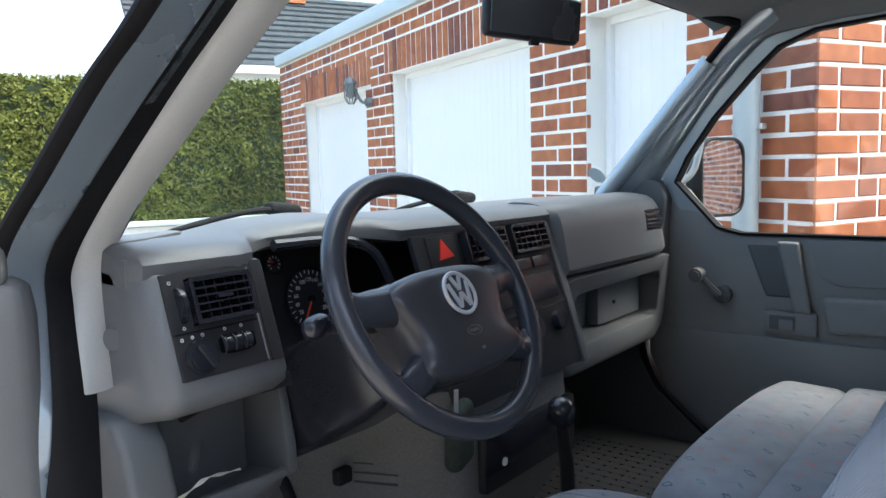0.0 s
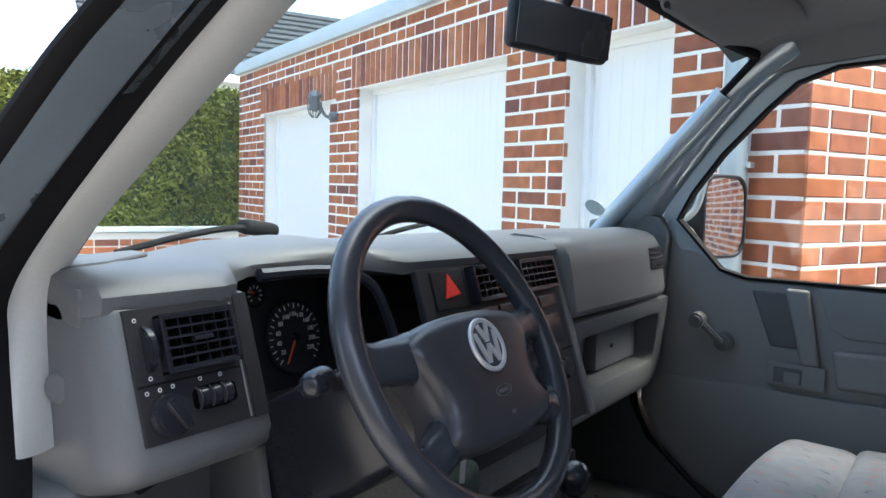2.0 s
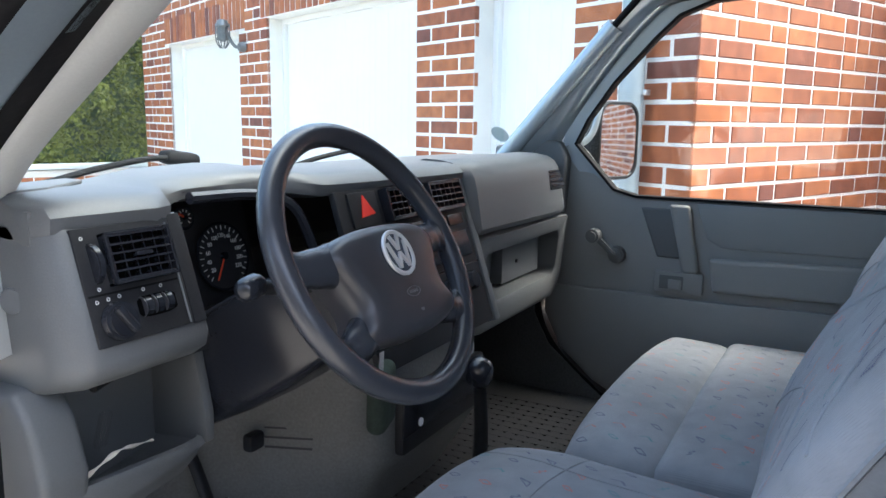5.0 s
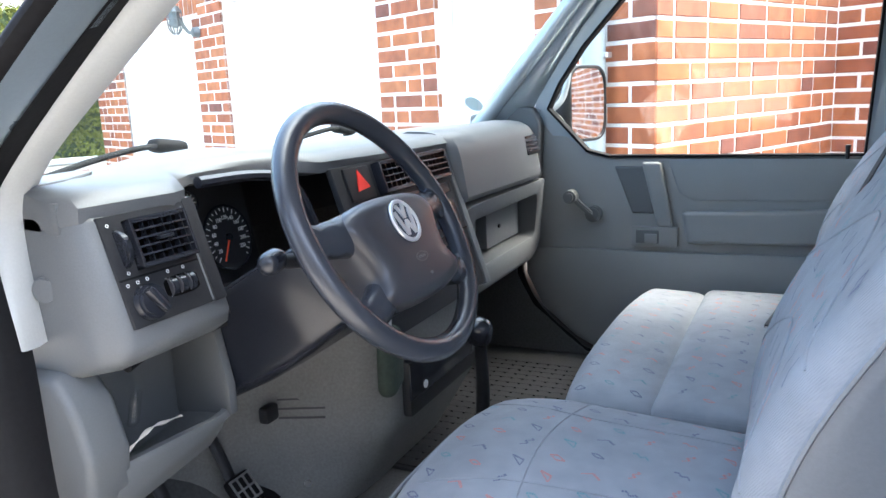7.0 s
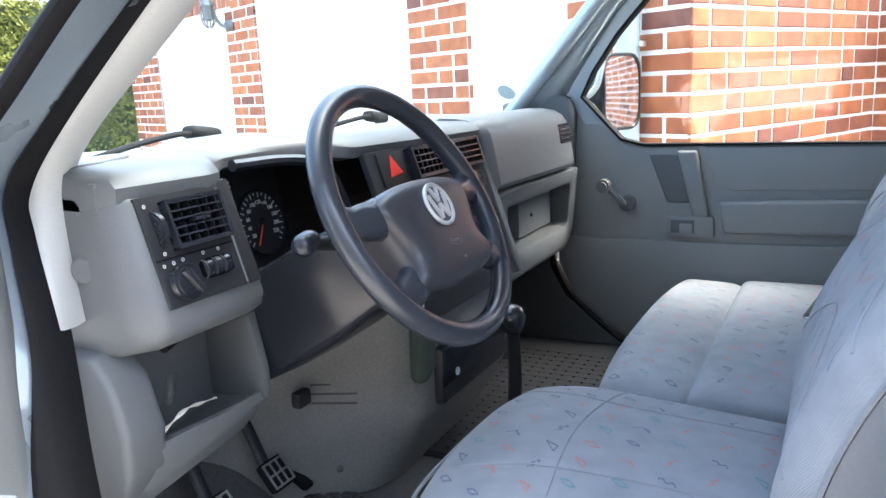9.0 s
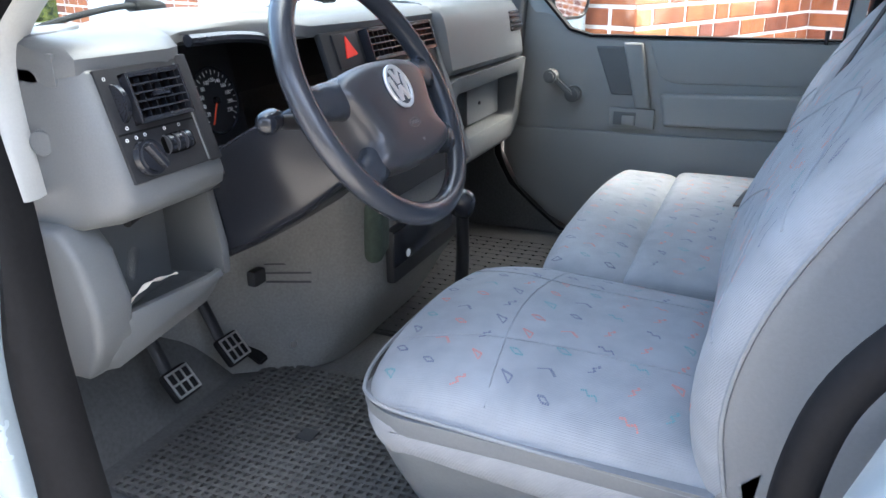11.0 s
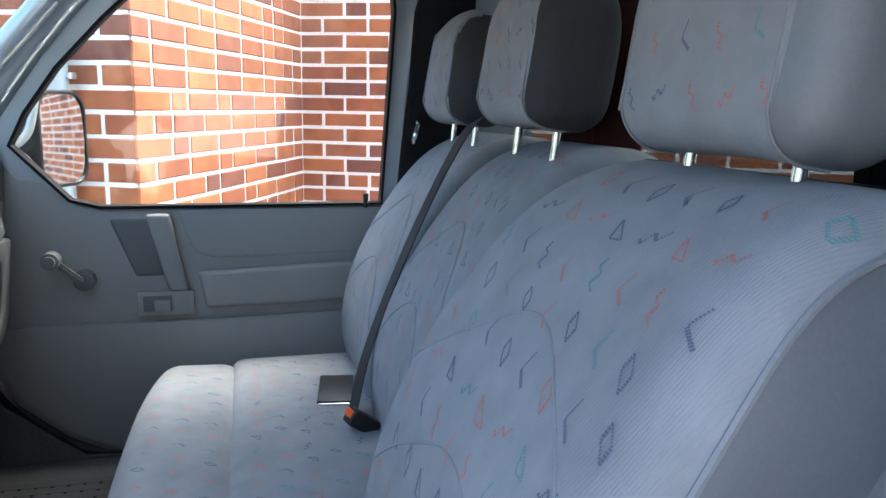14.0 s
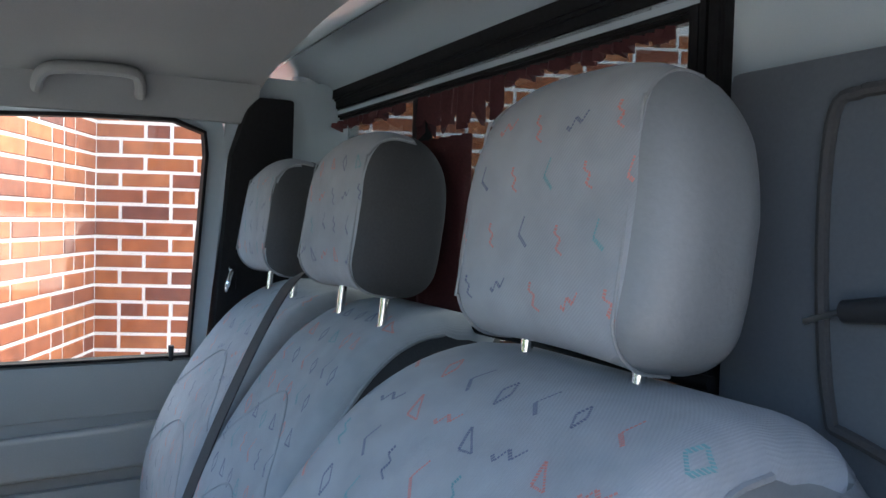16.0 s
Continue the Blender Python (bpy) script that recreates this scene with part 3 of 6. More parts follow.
# same paint as the right pillar, with its shade in the colour
ribbon(C_, D_, M["paint_shaded"], "pillar_left", "silver-blue painted windscreen pillar, colour darkened as in shade", depth=0.012)
ribbon(D_, [tuple(Vector(p) + Vector((-0.012, 0.03, 0.0))) for p in D_], M["rubber"], "trim_outer_seal", "black outer rubber strip of the pillar", r=0.008)
# rear edge of the opening: curved seal and the bright sill panel
rear = [(-0.80, 0.05, 1.84), (-0.80, 0.02, 1.60), (-0.81, 0.06, 1.40), (-0.82, 0.17, 1.28), (-0.82, 0.235, 1.20), (-0.82, 0.262, 1.12), (-0.82, 0.27, 1.0), (-0.82, 0.27, 0.76)]
structure("seal_rear", tube(rear, 0.018, 10, 6), M["rubber"], "black rubber seal behind the driver's seat", True)
bm = prism([(0.245, 0.76), (0.245, 1.08), (0.215, 1.17), (0.15, 1.25), (0.04, 1.36), (-0.02, 1.60), (0.0, 1.88), (-0.22, 1.88), (-0.22, 0.70), (0.245, 0.70)], "x", -0.90, -0.83, 0.012)
structure("pillar_rear_left", bm, M["paint"], "silver-blue painted pillar behind the driver's door", True)
structure("rail_left", tube([(-0.772, 0.62, 1.835), (-0.775, 0.4, 1.855), (-0.77, 0.0, 1.86), (-0.78, -0.2, 1.86)], 0.04, 10, 5), M["paint"], "painted roof rail over the driver's door", True)
structure("sill_left", prism([(-0.90, FLOOR - 0.06), (-0.90, FLOOR - 0.02), (-0.66, FLOOR - 0.004), (-0.66, FLOOR - 0.06)], "y", 0.25, 1.12, 0.004), M["seat_dark"], "dark grey plastic entry step")

# open driver's door, hinged at the front
door_2 = tagged(new("door_2"), "open driver's door with grey trim and painted frame", kind="structure")
door_m = pose(-0.87, 1.147, 1.35, 0, 0, 62)
# door plastic in a darker colour, which stands in for shade on the card
part("panel", transform(pillow((0.09, 0.96, 0.66), 0.035, 10), door_m @ Matrix.Translation((0, 0.439, -0.295))), M["bin"], door_2, "grey moulded door card, coloured darker as in shade")
outer = [(-0.01, 0.026), (-0.008, 0.056), (-0.0, 0.079), (0.024, 0.154), (0.049, 0.215), (0.073, 0.269), (0.2, 0.44), (0.34, 0.51), (0.6, 0.53), (0.86, 0.52), (0.9, 0.45), (0.91, 0.04)]
inner = [(0.039, 0.012), (0.036, 0.056), (0.032, 0.097), (0.033, 0.137), (0.045, 0.185), (0.064, 0.226), (0.2, 0.37), (0.35, 0.45), (0.6, 0.47), (0.8, 0.46), (0.84, 0.4), (0.85, 0.04)]
A0, A1 = (smooth_path([(0, a, z) for a, z in q], 5) for q in (outer, inner))
secs = []
for a, b_ in zip(A0, A1):
    k = Vector((0.022, 0, 0))
    secs.append([a - k * 0.5, a * 0.7 + b_ * 0.3 - k, a * 0.3 + b_ * 0.7 - k, b_ - k * 0.6, b_ + k, a + k])
part("window_frame", transform(loft(secs), door_m), M["paint_shaded"], door_2, "silver-blue painted window frame, colour darkened as in shade")
mids = [p + Vector((-0.012, 0.009, -0.002)) for p in A1]
part("channel", transform(tube(mids, 0.0085, 10, 0), door_m), M["paint"], door_2, "bright painted window channel")
part("window_seal", transform(tube([p + Vector((-0.006, 0.024, -0.004)) for p in A1], 0.011, 8, 0), door_m), M["rubber"], door_2, "black rubber window seal")
part("mirror_foot", transform(pillow((0.03, 0.032, 0.06), 0.013, 6), door_m @ Matrix.Translation((-0.026, -0.001, 0.054))), M["grip_dark"], door_2)
sw_ = part("switch_plate", transform(prism([(0.034, -0.011), (0.077, -0.005), (0.079, -0.065)], "x", -0.050, -0.040, 0.002), door_m), M["black"], door_2, "black switch plate")
part("switch", transform(cyl((-0.049, 0.056, -0.017), (-0.056, 0.056, -0.017), 0.0045, 0.004, 14, bevel=0.001), door_m), M["gloss"], sw_)


# ---------------------------------------------------------------- dashboard
dash = thing("dashboard", "full-width grey plastic dashboard under the windscreen", "dashboard")
# top pad: stations of x, rear edge y, rear edge z, lip drop
ST = [(-0.752, 1.075, 1.392, 0.03), (-0.738, 1.050, 1.396, 0.03), (-0.60, 1.040, 1.396, 0.03), (-0.575, 1.045, 1.397, 0.03), (-0.545, 1.090, 1.404, 0.028), (-0.50, 1.105, 1.408, 0.026), (-0.36, 1.100, 1.410, 0.026),
      (-0.315, 1.060, 1.408, 0.03), (-0.275, 1.030, 1.402, 0.03), (-0.10, 1.020, 1.400, 0.022), (0.16, 1.015, 1.398, 0.022), (0.19, 1.010, 1.400, 0.03), (0.40, 1.000, 1.400, 0.03), (0.60, 0.990, 1.396, 0.03), (0.70, 1.00, 1.385, 0.03), (0.755, 1.04, 1.37, 0.03)]
secs = []
for x, yr, zr, lip in ST:
    yf = 1.39 - 0.21 * (abs(x) / 0.77) ** 2.6
    crown = 0.012
    secs.append([(x, yf, 1.36), (x, yf, 1.395), (x, (yf + yr) / 2, max(zr, 1.395) + crown), (x, yr + 0.035, zr + 0.007), (x, yr + 0.012, zr + 0.001), (x, yr, zr - 0.012), (x, yr + 0.002, zr - lip), (x, yr + 0.03, zr - lip - 0.004), (x, (yf + yr) / 2, 1.36)])
part("top_pad", loft(secs), M["dash"], dash, "grey grained dashboard top")
# thin outline of the speaker cover on the top
part("speaker_cover", prism([(-0.745, 1.115), (-0.68, 1.135), (-0.585, 1.20), (-0.585, 1.235), (-0.745, 1.20)], "z", 1.4045, 1.4105, 0.003), M["dash"], dash)

# left pod with its face leaning back
TILT_P = math.degrees(math.atan2(0.042, 0.129))


def on_face(x, h, out=0.0, base=(1.048, 1.367)):
    """A point of the leaning panel plane: x across, h metres down from its top, out towards the driver."""
    c, s = math.cos(radians(TILT_P)), math.sin(radians(TILT_P))
    return (x, base[0] - s * h - c * out, base[1] - c * h + s * out)


def face_box(x0, x1, h0, h1, o0, o1, bevel=0.0, base=(1.048, 1.367), bm=None):
    b = box(((x0 + x1) / 2, -(o0 + o1) / 2, -(h0 + h1) / 2), (x1 - x0, abs(o1 - o0), h1 - h0), bevel)
    transform(b, Matrix.Translation((0, base[0], base[1])) @ pose(0, 0, 0, -TILT_P))
    return merge(bm, b)


def face_m(x, h, out, base=(1.048, 1.367)):
    """A frame on the panel plane with z pointing to the driver."""
    return Matrix.Translation(on_face(x, h, out, base)) @ pose(0, 0, 0, 90 - TILT_P)


pod = []
for x, g in ((-0.752, 0.055), (-0.748, 0.03), (-0.738, 0.010), (-0.724, 0.0), (-0.565, 0.0), (-0.556, 0.008), (-0.552, 0.03)):
    pod.append([(x, 1.20, 1.375), (x, 1.052 + g, 1.372), (x, 1.044 + g, 1.365), (x, 1.000 + g, 1.222), (x, 1.004 + g, 1.205), (x, 1.03 + g, 1.188), (x, 1.12 + g / 2, 1.165), (x, 1.20, 1.165)])
part("pod", loft(pod), M["dash"], dash)
part("end_cap", box((-0.738, 1.130, 1.372), (0.027, 0.12, 0.040), 0.006), M["dash"], dash)
part("screw_cover", cyl((-0.745, 1.108, 1.288), (-0.7555, 1.104, 1.288), 0.017, 0.016, 24, bevel=0.002), M["dash"], dash)

sw = part("vent_panel", face_box(-0.722, -0.585, -0.002, 0.136, 0.0, 0.006, 0.002), M["black"], dash, "black switch and vent panel")
part("side_strip", face_box(-0.584, -0.563, -0.006, 0.137, 0.0, 0.005, 0.002), M["black"], dash)
part("trim_line", face_box(-0.5925, -0.5905, 0.004, 0.134, 0.005, 0.0075), M["seat_side"], sw)


def vent(x0, x1, h0, h1, base, parent, rows=5, cols=6):
    w, h = x1 - x0, h1 - h0
    body = bmesh.new()
    face_box(x0, x1, h0, h0 + 0.004, 0.0, 0.019, 0.001, base, body)
    face_box(x0, x1, h1 - 0.004, h1, 0.0, 0.019, 0.001, base, body)
    face_box(x0, x0 + 0.004, h0, h1, 0.0, 0.019, 0.001, base, body)
    face_box(x1 - 0.004, x1, h0, h1, 0.0, 0.019, 0.001, base, body)
    v = part("vent", body, M["gloss"], parent, "black plastic air vent")
    part("vent_back", face_box(x0 + 0.003, x1 - 0.003, h0 + 0.003, h1 - 0.003, 0.0055, 0.0065, 0, base), M["void"], v)
    for i in range(rows):
        hh = h0 + h * (i + 0.5) / rows
        part("slat", face_box(x0 + 0.003, x1 - 0.003, hh - 0.0013, hh + 0.0013, 0.0065, 0.0185, 0.0006, base), M["gloss"], v)
    for i in range(cols):
        xx = x0 + w * (i + 0.5) / cols
        part("fin", face_box(xx - 0.0009, xx + 0.0009, h0 + 0.003, h1 - 0.003, 0.0065, 0.0145, 0, base), M["gloss"], v)
    return v


B0 = (1.048, 1.367)
v = vent(-0.690, -0.597, 0.008, 0.070, B0, sw, 6, 6)
part("tab", face_box(-0.655, -0.632, 0.036, 0.041, 0.012, 0.023, 0.001), M["gloss"], v)
part("thumbwheel", transform(cyl((0, 0, -0.006), (0, 0, 0.006), 0.026, None, 28, bevel=0.002), face_m(-0.7025, 0.040, -0.004) @ pose(0, 0, 0, 0, 90, 0) @ Matrix.Diagonal((1, 1, 0.8, 1))), M["gloss"], sw)
part("seam", face_box(-0.721, -0.594, 0.0755, 0.078, 0.0055, 0.0068), M["rubber"], sw)
kn = part("light_switch", transform(cyl((0, 0, 0), (0, 0, 0.014), 0.0235, 0.021, 36, bevel=0.003), face_m(-0.692, 0.110, 0.005)), M["gloss"], sw, "round black light switch")
part("grip", transform(box((0, 0, 0.016), (0.010, 0.036, 0.016), 0.004, rot=(0, 0, 30)), face_m(-0.692, 0.110, 0.005)), M["gloss"], kn)
well = part("dial_well", transform(pillow((0.056, 0.026, 0.006), 0.0028, 5, lambda c: Vector((c.x, c.y * (1 - 0.35 * (abs(c.x) / 0.028) ** 4), c.z))), face_m(-0.633, 0.101, 0.006)), M["void"], sw)
for k in range(3):
    x = -0.649 + 0.0155 * k
    part("dial", transform(cyl((-0.0058, 0, 0), (0.0058, 0, 0), 0.0125, None, 28, bevel=0.002), face_m(x, 0.1005, 0.003)), M["gloss"], well)
    part("dial_mark", transform(cyl((-0.0008, 0, 0), (0.0008, 0, 0), 0.01265, None, 28), face_m(x - 0.0064, 0.1005, 0.003)), M["hub"], well)
for x, h in ((-0.712, 0.084), (-0.697, 0.083), (-0.682, 0.082), (-0.6480, 0.0805), (-0.622, 0.0805), (-0.672, 0.121), (-0.711, 0.010), (-0.705, 0.070)):
    part("symbol", transform(ring(0.0019, 0.00045, 12, 5), face_m(x, h, 0.0065)), M["white"], sw)

# open tray under the pod
tray = part("tray", prism([(-0.768, 1.185), (-0.768, 0.995), (-0.74, 0.985), (-0.53, 1.012), (-0.505, 1.045), (-0.505, 1.185)], "y", 1.16, 1.24, 0.008), M["bin"], dash, "open grey storage tray")
part("lip", loft([[(x, 1.065 + g, z0), (x, 1.055 + g, z0 + 0.02), (x, 1.047 + g, z1 - 0.008), (x, 1.051 + g, z1), (x, 1.061 + g, z1), (x, 1.067 + g, z1 - 0.01), (x, 1.12 + g, z0 + 0.012), (x, 1.17, z0 + 0.004), (x, 1.17, z0 - 0.004), (x, 1.085 + g, z0 - 0.004)]
                  for x, z0, z1, g in ((-0.772, 1.000, 1.070, 0.04), (-0.755, 0.990, 1.066, 0.012), (-0.735, 0.988, 1.062, 0.0), (-0.56, 1.010, 1.052, 0.0), (-0.525, 1.020, 1.050, 0.008), (-0.512, 1.03, 1.050, 0.03))]), M["bin"], tray)
part("cheek", prism([(1.075, 0.985), (1.050, 1.03), (1.043, 1.085), (1.062, 1.150), (1.090, 1.187), (1.18, 1.187), (1.18, 0.985)], "x", -0.776, -0.712, 0.012, 3), M["bin"], tray)
part("cheek", prism([(1.055, 1.040), (1.055, 1.085), (1.075, 1.185), (1.18, 1.185), (1.18, 1.03)], "x", -0.522, -0.504, 0.006), M["bin"], tray)
link("paper_scraps", tube([(-0.70, 1.085, 1.052), (-0.67, 1.085, 1.062), (-0.645, 1.085, 1.070), (-0.62, 1.09, 1.066), (-0.585, 1.09, 1.062)], lambda t: 0.0035 + 0.002 * math.sin(19 * t), 6, 6, flat=0.5), M["paper"], None, "crumpled beige paper strip lying in the open tray", True, "paper")
bm = pillow((0.022, 0.012, 0.05), 0.006, 4)
link("plastic_wrapper", transform(bm, pose(-0.645, 1.11, 1.095, 10, 8, 20)), M["lens"], None, "small clear plastic wrapper standing in the tray", True, "wrapper")
part("cable_end", cyl((-0.70, 1.05, 1.180), (-0.665, 1.055, 1.184), 0.007, 0.005, 10), M["rubber"], dash)

# instrument binnacle
bin_ = part("binnacle", loft([[(x, 1.24, 1.40), (x, 1.105, 1.392), (x, 1.110, 1.385), (x, 1.215, 1.378), (x, 1.205, 1.205), (x, 1.06, 1.195), (x, 1.06, 1.175), (x, 1.24, 1.175)] for x in (-0.560, -0.27)]), M["black"], dash)
part("side_wall", prism([(1.060, 1.370), (1.006, 1.212), (1.12, 1.20), (1.12, 1.385)], "x", -0.563, -0.554, 0.002), M["black"], bin_)
hoodpts = [(-0.275, 1.035, 1.215), (-0.285, 1.045, 1.28), (-0.305, 1.06, 1.345), (-0.335, 1.075, 1.372), (-0.40, 1.088, 1.382), (-0.50, 1.092, 1.384)]
part("rim", tube(hoodpts, 0.009, 8, 6), M["gloss"], bin_)
GY, GZ = 1.165, 1.268


def gauge_m(x, z):
    return Matrix.Translation((x, GY + (z - GZ) * 0.2, z)) @ pose(0, 0, 0, 78)


part("plate", transform(box((0, 0, 0), (0.26, 0.17, 0.006), 0.002), gauge_m(-0.42, 1.285) @ Matrix.Translation((0, 0, -0.012))), M["black"], bin_)
for gx, gz, R, main in ((-0.366, 1.275, 0.054, True), (-0.474, 1.338, 0.019, False), (-0.432, 1.343, 0.017, False), (-0.470, 1.268, 0.020, False)):
    g = part("dial_face", disc(R, 40, 0.003, m=gauge_m(gx, gz)), M["black"], bin_)
    part("bezel", ring(R, 0.002, 40, 6, m=gauge_m(gx, gz) @ Matrix.Translation((0, 0, 0.002))), M["gloss"], g)
    marks = 24 if main else 9
    tick = bmesh.new()
    for k in range(marks):
        a = radians(225 - 270 * k / (marks - 1))
        L = 0.008 if main and k % 2 == 0 else 0.0045
        L *= 1 if main else 0.9
        b = box((R - 0.004 - L / 2, 0, 0.003), (L, 0.0013, 0.0008))
        transform(b, gauge_m(gx, gz) @ Matrix.Rotation(a, 4, "Z"))
        merge(tick, b)
    part("scale", tick, M["white"], g, smooth=False)
    a = radians(238 if main else 150)
    b = box((R * 0.40, 0, 0.005), (R * 0.8, 0.003, 0.001))
    part("needle", transform(b, gauge_m(gx, gz) @ Matrix.Rotation(a, 4, "Z")), M["needle"], g, smooth=False)
    part("hub_cap", disc(0.006 if main else 0.003, 16, 0.006, m=gauge_m(gx, gz) @ Matrix.Translation((0, 0, 0.004))), M["gloss"], g)
    if main:
        for k in range(11):
            txt = bpy.data.curves.new("numeral", "FONT")
            txt.body = str(20 * (k + 1))
            txt.size, txt.align_x, txt.align_y, txt.extrude = 0.0095, "CENTER", "CENTER", 0.0003
            a = radians(215 - 250 * k / 10)
            t_ob = new("numeral", txt)
            t_ob.data.materials.append(M["white"])
            t_ob.parent = g
            t_ob.matrix_local = gauge_m(gx, gz) @ Matrix.Translation((0.0335 * math.cos(a), 0.0335 * math.sin(a), 0.0035))

# centre stack
B1 = (1.024, 1.378)
mid = part("centre_panel", face_box(-0.262, 0.172, 0.0, 0.31, -0.012, 0.0, 0.003, B1), M["black"], dash, "black centre panel")
part("edge", face_box(0.166, 0.190, 0.0, 0.315, -0.03, 0.006, 0.006, B1), M["dash"], dash)
part("hazard_button", face_box(-0.232, -0.150, 0.006, 0.066, 0.0, 0.004, 0.002, B1), M["black"], mid)
tri = [on_face(-0.207, 0.050, 0.006, B1), on_face(-0.166, 0.046, 0.006, B1), on_face(-0.192, 0.012, 0.006, B1)]
lower = [on_face(-0.207, 0.050, 0.003, B1), on_face(-0.166, 0.046, 0.003, B1), on_face(-0.192, 0.012, 0.003, B1)]
part("triangle", loft([lower, tri]), M["red"], mid, "red warning triangle", smooth=False)
for x0, x1 in ((-0.135, -0.005), (0.015, 0.145)):
    vent(x0, x1, 0.006, 0.066, B1, mid, 5, 7)
for k in range(4):
    part("button", face_box(-0.13 + 0.07 * k, -0.068 + 0.07 * k, 0.076, 0.098, 0.0, 0.005, 0.0015, B1), M["gloss"], mid)
part("radio", face_box(-0.13, 0.145, 0.112, 0.165, -0.002, 0.004, 0.002, B1), M["gloss"], mid)
for k in range(3):
    part("control_knob", transform(cyl((0, 0, 0), (0, 0, 0.016), 0.021, 0.018, 24, bevel=0.002), face_m(-0.06 + 0.085 * k, 0.215, 0.0, B1)), M["gloss"], mid)
part("panel_line", face_box(-0.258, 0.168, 0.180, 0.183, 0.0, 0.0015, 0, B1), M["gloss"], mid)

# passenger's side: bulge, shelf and lower lid
right = []
for x, g, e in ((0.178, 0.02, 0), (0.19, 0.004, 0), (0.30, 0.0, 0), (0.52, -0.008, 0), (0.66, -0.008, 0.0), (0.72, 0.01, 0.004), (0.75, 0.04, 0.01)):
    right.append([(x, 1.25, 1.37), (x, 1.095 + g * 0.5, 1.4125 - e), (x, 1.05 + g, 1.411 - e), (x, 1.020 + g, 1.406 - e), (x, 1.000 + g, 1.395 - e), (x, 0.987 + g, 1.376 - e), (x, 0.980 + g, 1.350 - e), (x, 0.969 + g, 1.285), (x, 0.966 + g, 1.266), (x, 0.974 + g, 1.254), (x, 0.99 + g, 1.250), (x, 1.25, 1.250)])
part("bulge", loft(right), M["dash"], dash)


def corners(x0, x1, z0, z1, r, lean, y, top=None):
    """A rounded rectangle in the leaning face of the passenger's dash, one ring of points."""
    out_ = []
    for cx_, cz_, a0, rr in ((x1 - r, z1 - (top or r), 0, r), (x0 + r, z1 - (top or r), 90, r), (x0 + r, z0 + r, 180, r), (x1 - r, z0 + r, 270, r)):
        for k in range(7):
            a = radians(a0 + 15 * k)
            px, pz = cx_ + rr * math.cos(a), cz_ + (top or rr) * math.sin(a) if a0 < 180 else cz_ + rr * math.sin(a)
            out_.append((px, y + lean * (1.24 - pz), pz))
    return out_


part("glove_tray", loft([corners(0.180, 0.758, 1.012, 1.246, 0.070, 0.10, 1.13, 0.006), corners(0.180, 0.758, 1.012, 1.246, 0.070, 0.10, 0.992, 0.006), corners(0.184, 0.752, 1.017, 1.245, 0.068, 0.10, 0.978, 0.006), corners(0.193, 0.742, 1.028, 1.243, 0.062, 0.10, 0.972, 0.006),
                         corners(0.222, 0.704, 1.078, 1.211, 0.030, 0.10, 0.972), corners(0.227, 0.699, 1.083, 1.206, 0.026, 0.10, 0.976), corners(0.230, 0.696, 1.087, 1.203, 0.022, 0.10, 1.055)]), M["dash"], dash, "grey moulded glove tray")
part("inner_lid", prism([(0.445, 1.197), (0.688, 1.197), (0.688, 1.092), (0.445, 1.092)], "y", 1.034, 1.072, 0.005), M["dash"], dash)
part("catch", cyl((0.53, 1.036, 1.140), (0.53, 1.030, 1.140), 0.005, None, 14), M["black"], dash)
sv = part("side_vent", face_box(0.585, 0.675, 0.012, 0.068, 0.0, 0.006, 0.003, (0.989, 1.385)), M["black"], dash)
for k in range(4):
    part("slat", face_box(0.59, 0.67, 0.018 + 0.012 * k, 0.024 + 0.012 * k, 0.004, 0.010, 0.001, (0.989, 1.385)), M["gloss"], sv)

# ---------------------------------------------------------------- steering column and wheel
col = thing("steering_column", "black plastic steering column shroud with stalk", "steering column")
AX = Vector((0, -0.87, 0.49)).normalized()
HUB = Vector((-0.42, 0.808, 1.319))
secs = []
for d, w, up, dn in ((-0.055, 0.045, 0.035, 0.045), (-0.085, 0.062, 0.042, 0.07), (-0.11, 0.075, 0.045, 0.085), (-0.20, 0.085, 0.05, 0.10), (-0.30, 0.088, 0.05, 0.105), (-0.40, 0.088, 0.04, 0.10)):
    c0 = HUB + AX * d
    upv = Vector((0, AX.z, -AX.y))
    row = []
    for k in range(44):
        a = 2 * math.pi * (k + 0.5) / 44
        ca, sa = math.cos(a), math.sin(a)
        cx_ = math.copysign(abs(ca) ** 0.2, ca)
        sz = math.copysign(abs(sa) ** 0.2, sa)
        row.append(c0 + Vector((cx_ * w * (1.0 if sz > 0 else 1 + 0.18 * sz), 0, 0)) + upv * (sz * (up if sz > 0 else dn)))
    secs.append(row)
bm = loft(secs)
part("shroud", bm, M["gloss"], col)
stalk = [(-0.46, 0.905, 1.275), (-0.52, 0.90, 1.285), (-0.585, 0.893, 1.297)]
part("stalk", tube(stalk, lambda t: 0.013 - 0.004 * t, 12, 6), M["black"], col, "black indicator stalk")
part("stalk_knob", transform(pillow((0.044, 0.030, 0.030), 0.0145, 7), pose(-0.600, 0.892, 1.300, 0, -8, 8)), M["gloss"], col)
part("ignition_lock", cyl((-0.33, 0.90, 1.21), (-0.315, 0.88, 1.205), 0.016, 0.014, 16, bevel=0.002), M["metal"], col)
